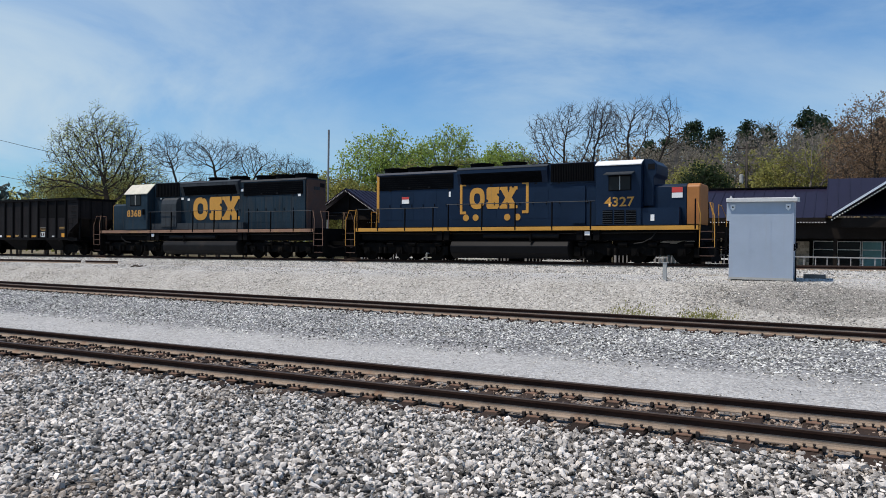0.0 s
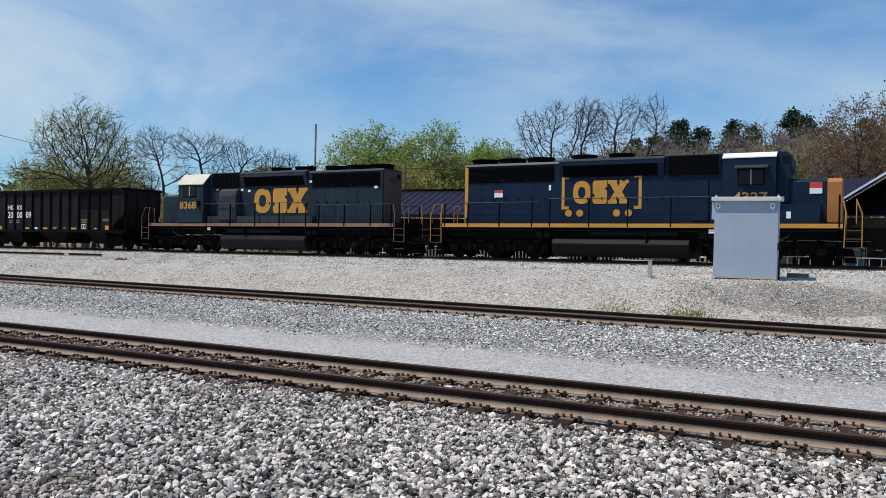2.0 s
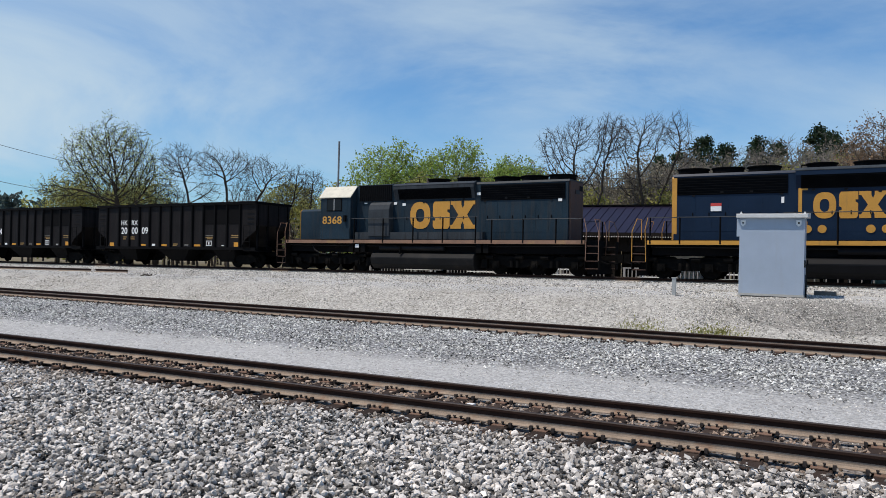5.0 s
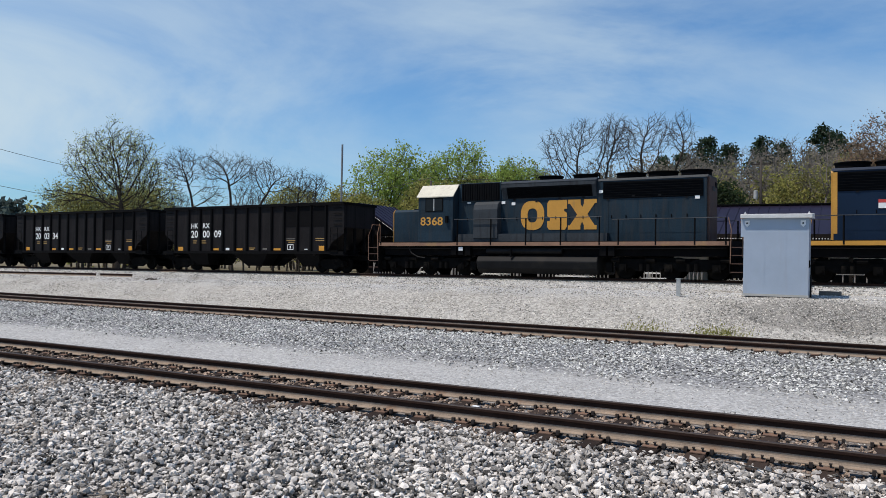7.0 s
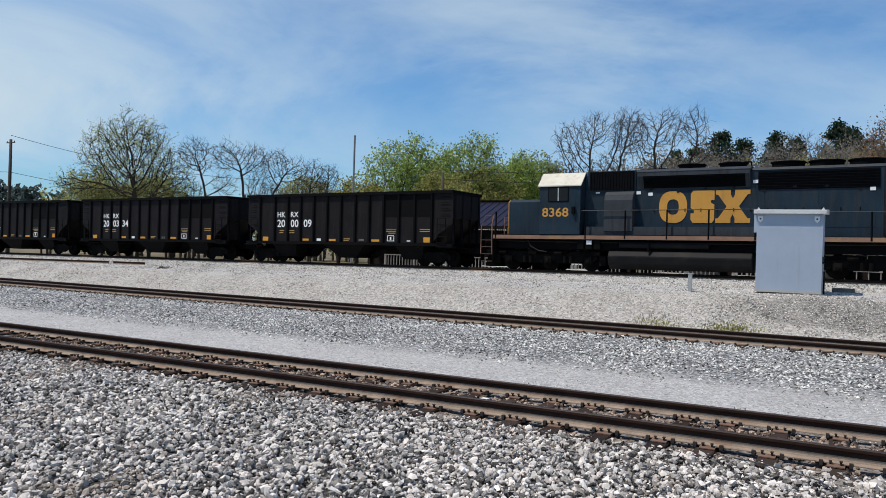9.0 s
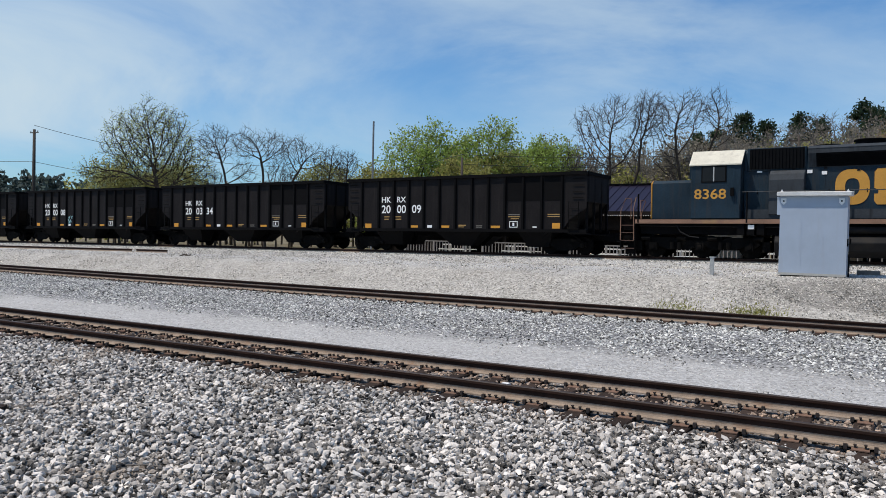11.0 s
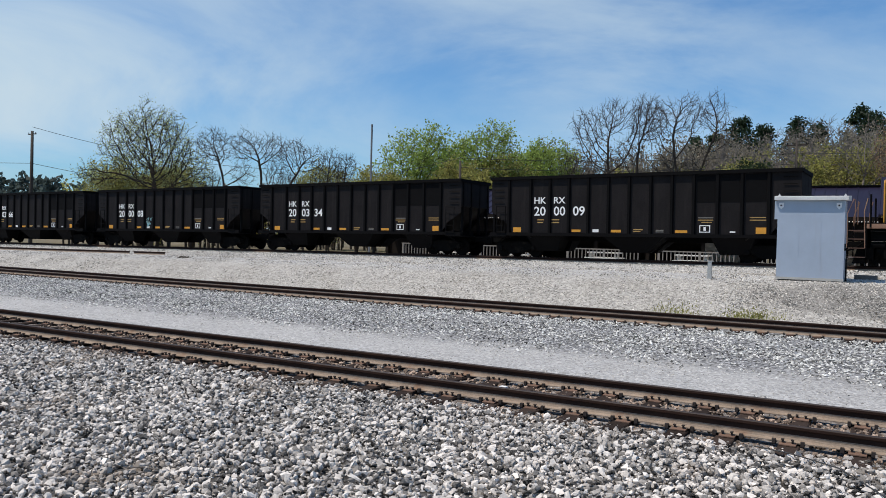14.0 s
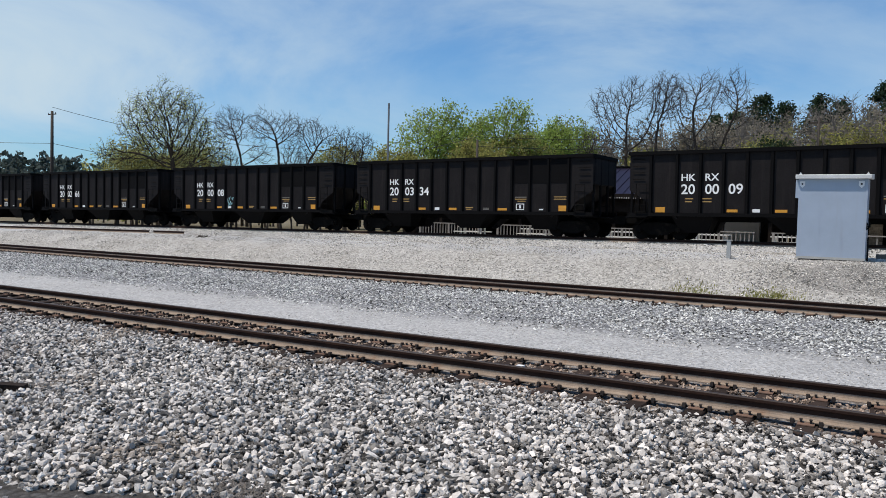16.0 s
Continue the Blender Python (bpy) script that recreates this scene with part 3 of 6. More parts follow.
def wheelset(parent, x, r):
    bm = cyl(B(), "y", (0, 0), 0.09, -0.9, 0.9, 10)
    for s in (-1, 1):
        cyl(bm, "y", (0, 0), r - 0.03, s * 0.69, s * 0.82, 28)
        cyl(bm, "y", (0, 0), r, s * 0.68, s * 0.72, 28)
        cyl(bm, "y", (0, 0), 0.16, s * 0.82, s * 0.87, 12)
        for k in range(4):
            a = k * math.pi / 2
            cyl(bm, "y", (0.27 * math.cos(a), 0.27 * math.sin(a)), 0.05, s * 0.815, s * 0.825, 8)
    ws = part("wheelset", bm, M_GRIME, parent)
    ws.matrix_basis = pose(x, 0, r)
    WHEELS.append((ws, x, r))
    return ws


WHEELS = []


def loco_truck(parent, xc):
    """A three-axle truck: side frames, springs, journal boxes, brake cylinders."""
    bm = B()
    for s in (-1, 1):
        y0, y1 = sorted((s * 0.98, s * 1.12))
        q = [(-2.5, 0.62), (-2.35, 0.88), (-1.2, 0.92), (-0.9, 0.78), (0.9, 0.78), (1.2, 0.92), (2.35, 0.88), (2.5, 0.62), (2.3, 0.45),
             (1.75, 0.5), (1.4, 0.36), (0.5, 0.36), (0.2, 0.5), (-0.25, 0.5), (-0.5, 0.36), (-1.45, 0.36), (-1.8, 0.5), (-2.3, 0.45)]
        prism(bm, q, "y", y0, y1)
        for x in (-1.05, 1.05):
            for dx in (-0.16, 0.16):
                cyl(bm, "z", (x + dx, s * 1.16), 0.10, 0.36, 0.70, 10)
        for x in (-2.45, -0.55, 0.8, 2.4):
            cyl(bm, "x", (s * 1.2, 0.86), 0.10, x - 0.2, x + 0.2, 10)
        box(bm, -2.9, -2.6, min(s * 0.9, s * 1.15), max(s * 0.9, s * 1.15), 0.3, 0.75)
        box(bm, 2.6, 2.9, min(s * 0.9, s * 1.15), max(s * 0.9, s * 1.15), 0.3, 0.75)
    box(bm, -0.9, 0.9, -0.95, 0.95, 0.55, 0.95)
    tr = part("truck", bm, M_GRIME, parent)
    tr.matrix_basis = pose(xc, 0, 0)
    for x in (-2.07, 0.0, 2.07):
        wheelset(tr, x, WHEEL_R)
        for s in (-1, 1):
            y0, y1 = sorted((s * 1.1, s * 1.24))
            jb = part("journal_box", box(B(), x - 0.17, x + 0.17, y0, y1, 0.34, 0.68), M_GRIME, tr, bevel=0.03)
            cap = part("bearing_cap", cyl(B(), "y", (x, 0.5), 0.10, min(s * 1.22, s * 1.30), max(s * 1.22, s * 1.30), 12), M_GRIME, tr)
    return tr


def fan(parent, x, r=0.66, z=4.80):
    bm = prism(B(), circle(x, 0, r, 24), "z", z - 0.2, z + 0.13)
    cyl(bm, "z", (x, 0), r + 0.06, z + 0.10, z + 0.16, 24)
    cyl(bm, "z", (x, 0), 0.18, z + 0.13, z + 0.20, 12)
    part("roof_fan", bm, M_BLACK, parent, bevel=0.015)


def slats(parent, name, x0, x1, z0, z1, y, face, k, material, upright=False):
    """A grille: a recessed dark backing with slats standing proud."""
    plate_part(name + "_backing", x0, x1, z0, z1, y, face, M_GRILLE, parent, 0.012)
    for i in range(k):
        if upright:
            u = x0 + (x1 - x0) * (i + 0.5) / k
            plate_part("slat", u - 0.018, u + 0.018, z0, z1, y + face * 0.012, face, material, parent, 0.03)
        else:
            w = z0 + (z1 - z0) * (i + 0.5) / k
            plate_part("slat", x0, x1, w - 0.012, w + 0.012, y + face * 0.012, face, material, parent, 0.03)


def locomotive(label, paint, stripe, number, new_look):
    """A six-axle hood diesel, cab towards +x, rails at z = 0."""
    lo = empty("diesel_locomotive", label, "locomotive", "locomotives of the train")
    bm = box(B(), -9.03, 9.03, -1.5, 1.5, 1.52, 1.70)
    part("sill", bm, stripe, lo, "golden yellow side sill" if new_look else "rusty faded side sill", bevel=0.01)
    part("deck", box(B(), -9.0, 9.0, -1.48, 1.48, 1.704, 1.73), M_BLACK, lo)
    part("underframe", box(B(), -8.9, 8.9, -1.1, 1.1, 1.05, 1.516), M_BLACK, lo)
    for s in (-1, 1):
        end = part("end_sheet", box(B(), min(s * 9.03, s * 9.1), max(s * 9.03, s * 9.1), -1.2, 1.2, 0.75, 1.74), M_BLACK, lo)
        part("plow", prism(B(), [(s * 9.1, 0.12), (s * 9.55, 0.12), (s * 9.35, 0.8), (s * 9.1, 0.8)], "y", -1.25, 1.25), M_BLACK, lo)
        bm = box(B(), min(s * 9.1, s * 10.25), max(s * 9.1, s * 10.25), -0.12, 0.12, 0.78, 1.0)
        box(bm, min(s * 10.15, s * 10.47), max(s * 10.15, s * 10.47), -0.2, 0.2, 0.68, 1.08)
        part("coupler", bm, M_GRIME, lo, bevel=0.02)
        rod_bm = B()
        for yy in (-0.75, -0.55, 0.5, 0.7):
            rod(rod_bm, [(s * 9.1, yy, 1.0), (s * 9.5, yy, 0.75), (s * 9.85, yy, 0.62), (s * 10.2, yy * 0.8, 0.68)], 0.025)
        part("air_hoses", rod_bm, M_BLACK, lo)
        # corner steps with their stanchions
        for side in (-1, 1):
            for z in (0.36, 0.72, 1.08, 1.42):
                part("step", box(B(), min(s * 9.05, s * 9.72), max(s * 9.05, s * 9.72), min(side * 1.12, side * 1.48), max(side * 1.12, side * 1.48), z, z + 0.035), M_RUSTEND, lo)
            for a, b in ((9.04, 9.07), (9.70, 9.73)):
                part("step_side_plate", box(B(), min(s * a, s * b), max(s * a, s * b), min(side * 1.1, side * 1.5), max(side * 1.1, side * 1.5), 0.34, 1.7), M_GRIME, lo)
            part("grab_rail", rod(B(), [(s * 9.08, side * 1.5, 0.75), (s * 9.12, side * 1.5, 2.2), (s * 9.0, side * 1.48, 2.72)], 0.02), stripe, lo)
            bm = rod(B(), [(s * 9.71, side * 1.5, 0.75), (s * 9.71, side * 1.5, 2.1), (s * 9.5, side * 1.45, 2.68), (s * 9.5, side * 0.7, 2.68)], 0.02)
            rod(bm, [(s * 9.5, side * 0.7, 1.74), (s * 9.5, side * 0.7, 2.7)], 0.02)
            part("grab_rail", bm, stripe, lo)
    # hood
    hood = part("long_hood", prism(B(), [(-0.95, 1.73), (0.95, 1.73), (0.95, 4.55), (0.88, 4.64), (-0.88, 4.64), (-0.95, 4.55)], "x", -8.0, 4.44), paint, lo, bevel=0.012)
    part("hood_roof", prism(B(), [(-0.97, 4.56), (0.97, 4.56), (0.9, 4.67), (-0.9, 4.67)], "x", -8.05, -3.02), M_GREYPAINT if not new_look else paint, hood)
    endp = part("hood_end", prism(B(), [(-0.85, 1.75), (0.85, 1.75), (0.85, 4.5), (0.8, 4.58), (-0.8, 4.58), (-0.85, 4.5)], "x", -8.1, -8.001), M_YELLOW if new_look else M_RUSTEND, hood)
    if new_look:
        for s in (-1, 1):
            part("end_stripe", box(B(), -8.02, -7.86, min(s * 0.951, s * 0.957), max(s * 0.951, s * 0.957), 2.0, 4.5), M_YELLOW, hood)
    part("head_lamp", box(B(), -8.13, -8.1, -0.25, 0.25, 4.0, 4.2), M_GREYPAINT, hood)
    part("number_board", box(B(), -8.125, -8.1, -0.7, -0.32, 4.18, 4.42), M_CAB, hood)
    # dynamic brake bulge with its flare
    part("brake_hatch", prism(B(), [(-0.96, 3.86), (-1.16, 4.42), (-1.16, 4.60), (-0.9, 4.72), (0.9, 4.72), (1.16, 4.60), (1.16, 4.42), (0.96, 3.86)], "x", -3.0, 1.9),
         paint if new_look else M_GREYPAINT, hood, bevel=0.01)
    part("brake_hatch_roof", prism(B(), [(-1.17, 4.605), (-0.9, 4.725), (0.9, 4.725), (1.17, 4.605), (1.17, 4.63), (0.9, 4.755), (-0.9, 4.755), (-1.17, 4.63)], "x", -3.02, 1.92), M_GREYPAINT, hood)
    part("filter_hatch", prism(B(), [(-0.98, 3.75), (-1.02, 4.74), (1.02, 4.74), (0.98, 3.75)], "x", 1.97, 4.30), paint, hood, bevel=0.02)
    for s in (-1, 1):
        slats(hood, "radiator_grille", -7.85, -3.3, 3.72, 4.50, s * 0.951, s, 7, M_GRILLE)
        slats(hood, "intake_grille", 2.05, 4.2, 3.84, 4.70, s * 1.02, s, 26 if new_look else 16, M_GRILLE if not new_look else M_BLACK, upright=True)
        # black band under the flare: its grille, with the flare's shadow in the colour
        part("brake_grille", prism(B(), [(s * 0.965, 3.88), (s * 1.165, 4.42), (s * 1.185, 4.42), (s * 0.985, 3.88)], "x", -2.8, 1.6), M_GRILLE, hood)
        for i in range(12):
            z = 3.92 + i * 0.04
            y_ = s * (0.985 + (z - 3.88) * 0.37)
            part("slat", box(B(), -2.78, 1.58, min(y_, y_ + s * 0.03), max(y_, y_ + s * 0.03), z, z + 0.012), M_BLACK, hood)
        # hood doors
        for i in range(17):
            x = -7.7 + i * 0.69
            plate_part("hood_door", x, x + 0.64, 2.12, 3.62, s * 0.951, s, paint, hood, 0.007)
            part("latch", box(B(), x + 0.52, x + 0.56, min(s * 0.969, s * 0.99), max(s * 0.969, s * 0.99), 2.8, 2.95), M_BLACK, hood)
        for i in range(9):
            part("lift_lug", box(B(), -7.2 + i * 1.2, -7.08 + i * 1.2, min(s * 0.951, s * 0.99), max(s * 0.951, s * 0.99), 3.78 if i % 3 else 3.66, 3.86 if i % 3 else 3.72), M_TANKGREY, hood)
        if not new_look:
            part("skirt_box", box(B(), -3.6, 4.3, min(s * 0.96, s * 1.3), max(s * 0.96, s * 1.3), 1.735, 2.12), M_GREYPAINT, lo, bevel=0.015)
            q = [(s * 0.95, 1.9), (s * 1.36, 1.9), (s * 1.36, 3.35), (s * 1.28, 3.6), (s * 1.12, 3.74), (s * 0.95, 3.78)]
            part("filter_box", prism(B(), q, "x", 2.0, 3.36), M_GREYPAINT, lo, bevel=0.02)
        else:
            part("battery_box", box(B(), 6.52, 8.2, min(s * 0.96, s * 1.42), max(s * 0.96, s * 1.42), 1.735, 2.5), paint, lo, bevel=0.015)
            plate_part("stencil_bar", 6.95, 7.12, 1.92, 2.2, s * 1.421, s, M_WHITE, lo, 0.006)
            plate_part("tall_door", 3.15, 3.78, 1.85, 3.62, s * 0.971, s, M_NAVY, hood, 0.05)
    # fans on the roof
    for x in (-7.35, -5.85, -4.35):
        fan(hood, x)
    for x in (-2.1, -0.3):
        fan(hood, x, 0.58, 4.84)
    part("exhaust_stack", box(B(), 0.8, 1.7, -0.3, 0.3, 4.755, 4.86), M_BLACK, hood, bevel=0.02)
    part("horn", rod(B(), [(-2.9, 0.3, 4.75), (-2.9, 0.3, 5.0), (-2.6, 0.3, 5.0)], 0.04), M_BLACK, hood)
    part("antenna", rod(B(), [(1.2, -0.4, 4.75), (1.2, -0.4, 5.15)], 0.02), M_BLACK, hood)
    # cab
    if new_look:
        sect = [(-1.5, 1.74), (1.5, 1.74), (1.5, 4.45), (1.1, 4.66), (0.0, 4.74), (-1.1, 4.66), (-1.5, 4.45)]
        top = [(-1.53, 4.46), (-1.12, 4.675), (0.0, 4.755), (1.12, 4.675), (1.53, 4.46), (1.53, 4.50), (1.12, 4.715), (0, 4.795), (-1.12, 4.715), (-1.53, 4.50)]
    else:
        sect = [(-1.5, 1.74), (1.5, 1.74), (1.5, 4.06), (0.92, 4.66), (-0.92, 4.66), (-1.5, 4.06)]
        top = [(-1.56, 4.03), (-0.93, 4.672), (0.93, 4.672), (1.56, 4.03), (1.56, 4.08), (0.93, 4.72), (-0.93, 4.72), (-1.56, 4.08)]
    cab = part("cab", prism(B(), sect, "x", 4.46, 6.54), paint, lo, bevel=0.015)
    part("cab_roof", prism(B(), top, "x", 4.42, 6.62 if not new_look else 6.55), M_CREAM if not new_look else M_WHITEROOF, cab,
         "weathered cream cab roof" if not new_look else "white painted cab roof")
    if new_look:
        part("cab_front", prism(B(), [(6.54, 2.6), (7.0, 2.6), (7.0, 3.9), (7.12, 4.05), (7.12, 4.5), (6.9, 4.72), (6.54, 4.74)], "y", -1.1, 1.1), paint, cab, bevel=0.02)
        part("beacon", cyl(B(), "z", (6.0, -0.6), 0.07, 4.72, 4.88, 10), M_ORANGE, cab, "amber roof beacon")
        part("board", box(B(), 6.75, 7.05, -1.12, -1.101, 4.25, 4.5), M_CAB, cab)
    else:
        part("cab_front", box(B(), 6.54, 6.75, -1.0, 1.0, 3.5, 4.5), paint, cab, bevel=0.02)
    for s in (-1, 1):
        win = plate_part("cab_window", 5.05, 6.1, 3.3, 4.0, s * 1.501, s, M_BLACK, cab, 0.02)
        for a, b in ((5.1, 5.55), (5.6, 6.05)):
            plate_part("pane", a, b, 3.34, 3.96, s * 1.522, s, M_GLASS, win, 0.006)
        plate_part("window_post", 5.55, 5.60, 3.34, 3.96, s * 1.522, s, M_POST, win, 0.02)
        if new_look:
            y0, y1 = s * 1.5, s * 2.0
            part("sunshade", prism(B(), [(y0, 4.12), (y0, 4.16), (y1, 4.02), (y1, 3.98)], "x", 4.95, 6.25), M_GREYPAINT, cab)
            for xl in (4.78, 5.32, 5.86):
                slats(cab, "cab_louver", xl, xl + 0.46, 1.80, 2.42, s * 1.501, s, 6, M_GREYPAINT)
            sg = plate_part("warning_sign", 7.78, 8.25, 2.95, 3.42, s * 0.975, s, M_WHITE, lo, 0.01, "red and white warning sign")
            plate_part("sign_band", 7.78, 8.25, 3.18, 3.42, s * 0.986, s, M_RED, sg, 0.004)
        else:
            part("side_door", box(B(), 4.7, 5.0, min(s * 1.5, s * 1.51), max(s * 1.5, s * 1.51), 1.9, 3.9), paint, cab)
            part("cab_toolbox", box(B(), 4.5, 6.5, min(s * 1.5, s * 1.53), max(s * 1.5, s * 1.53), 1.75, 2.35), paint, cab, bevel=0.01)
            part("mirror", box(B(), 4.72, 4.86, min(s * 1.5, s * 1.62), max(s * 1.5, s * 1.62), 2.7, 3.05), M_BLACK, cab)
    # short hood
    nz = 3.58 if new_look else 3.48
    nose = part("short_hood", prism(B(), [(-0.95, 1.735), (0.95, 1.735), (0.95, nz - 0.12), (0.8, nz), (-0.8, nz), (-0.95, nz - 0.12)], "x", 6.54, 8.42), paint, lo, bevel=0.015)
    part("nose_front", prism(B(), [(-0.95, 1.735), (0.95, 1.735), (0.95, nz - 0.12), (0.8, nz), (-0.8, nz), (-0.95, nz - 0.12)], "x", 8.422, 9.0 if new_look else 8.5),
         M_ORANGE if new_look else M_YELLOW, nose, "golden yellow nose end", bevel=0.04)
    # fuel tank
    tank_q = [(-1.15, 0.16), (1.15, 0.16), (1.42, 0.4), (1.48, 0.75), (1.36, 0.98), (1.1, 1.05), (-1.1, 1.05), (-1.36, 0.98), (-1.48, 0.75), (-1.42, 0.4)]
    tk = part("fuel_tank", prism(B(), tank_q, "x", -3.2, 3.1), M_TANKBLACK if new_look else M_TANKGREY, lo, bevel=0.03)
    for s in (-1, 1):
        part("air_reservoir", cyl(B(), "x", (s * 1.25, 1.27), 0.14, -1.4, 2.6, 14), M_TANKBLACK if new_look else M_TANKGREY, lo, bevel=0.02)
        part("filler_pipe", cyl(B(), "z", (1.2, s * 1.46), 0.05, 0.95, 1.35, 8), M_BLACK, tk)
        for x in (-4.0, -3.6, 3.5, 3.9, 4.3):
            part("equipment_box", box(B(), x, x + 0.3, min(s * 1.1, s * 1.42), max(s * 1.1, s * 1.42), 1.05, 1.5), M_BLACK, lo, bevel=0.02)
        bm = rod(B(), [(-8.9, s * 1.3, 1.42), (-4.5, s * 1.3, 1.38), (4.5, s * 1.3, 1.38), (8.9, s * 1.3, 1.42)], 0.03)
        rod(bm, [(7.2, s * 1.35, 1.45), (7.0, s * 1.4, 1.15), (6.6, s * 1.4, 0.95), (6.2, s * 1.35, 0.9)], 0.03)
        part("air_pipe", bm, M_TANKGREY, lo)
        # walkway railing
        for xa, xb, top in ((-8.9, -3.9, 2.72), (-3.4, 4.4, 2.86)):
            part("handrail", rod(B(), [(xa, s * 1.47, top), (xb, s * 1.47, top)], 0.022), M_GREYPAINT, lo)
        for x in (-8.9, -7.6, -5.9, -4.2, -3.3, -1.4, 0.4, 2.3, 4.2, 8.9):
            part("stanchion", rod(B(), [(x, s * 1.49, 1.55), (x, s * 1.47, 2.86 if x > -3.5 else 2.72)], 0.04), M_BLACK, lo)
        face = s
        if new_look:
            xs = (-2.34, 0.3)
            emblem(hood, xs, 2.63, 3.71, s * 0.975, face, M_YELLOW)
            for xa, sg in ((-2.83, 1), (0.82, -1)):
                bm = box(B(), xa - 0.07, xa + 0.07, min(s * 0.972, s * 0.976), max(s * 0.972, s * 0.976), 2.38, 3.95)
                for zz in (2.38, 3.81):
                    box(bm, min(xa, xa + sg * 0.28), max(xa, xa + sg * 0.28), min(s * 0.972, s * 0.977), max(s * 0.972, s * 0.977), zz, zz + 0.14)
                part("emblem_bracket", bm, M_YELLOW, hood)
            for x in (-2.55, -2.0, -0.25, 0.3):
                part("emblem_dot", cyl(B(), "y", (x, 2.2), 0.17, min(s * 0.972, s * 0.976), max(s * 0.972, s * 0.976), 14), M_YELLOW, hood)
            plate_part("warning_sign", -6.4, -5.95, 3.0, 3.35, s * 0.975, s, M_WHITE, hood, 0.01, "small white and red warning sign")
            plate_part("sign_band", -6.4, -5.95, 3.22, 3.35, s * 0.986, s, M_RED, hood, 0.004)
            plate_part("stencil_bar", -3.55, -3.44, 3.3, 3.56, s * 0.975, s, M_WHITE, hood, 0.004)
        else:
            emblem(hood, (-3.0, 0.9), 2.3, 3.74, s * 0.975, face, M_YELLOW)
            for x, z in ((1.75, 3.62), (-3.3, 4.0), (-7.7, 3.6), (3.7, 3.7), (1.2, 3.55)):
                plate_part("stencil_bar", x, x + 0.2, z, z + 0.14, s * 0.975, s, M_WHITE, hood, 0.004)
        part("placard", box(B(), 3.9, 4.15, min(s * 1.43, s * 1.44), max(s * 1.43, s * 1.44), 1.28, 1.46), M_WHITE, lo)
        writing("road_number", number, *((4.86, 6.24) if new_look else (5.05, 6.40)), 2.58, 3.02, s * 1.506, M_YELLOW, cab, face, "painted golden road number")
    for x in (-6.4, 6.2):
        loco_truck(lo, x)
    return lo


def hopper_truck(parent, xc):
    bm = B()
    for s in (-1, 1):
        y0, y1 = sorted((s * 0.95, s * 1.07))
        prism(bm, [(-1.1, 0.42), (-1.1, 0.62), (-0.45, 0.78), (0.45, 0.78), (1.1, 0.62), (1.1, 0.42), (0.7, 0.40), (0.35, 0.2), (-0.35, 0.2), (-0.7, 0.40)], "y", y0, y1)
        for dx in (-0.16, 0, 0.16):
            cyl(bm, "z", (dx, s * 1.0), 0.07, 0.25, 0.6, 8)
    box(bm, -0.2, 0.2, -0.95, 0.95, 0.45, 0.75)
    tr = part("truck", bm, M_GRIME, parent)
    tr.matrix_basis = pose(xc, 0, 0)
    for x in (-0.89, 0.89):
        wheelset(tr, x, 0.4572)
        for s in (-1, 1):
            part("bearing_cap", cyl(B(), "y", (x, 0.457), 0.11, min(s * 1.06, s * 1.16), max(s * 1.06, s * 1.16), 12), M_GRIME, tr)
    return tr


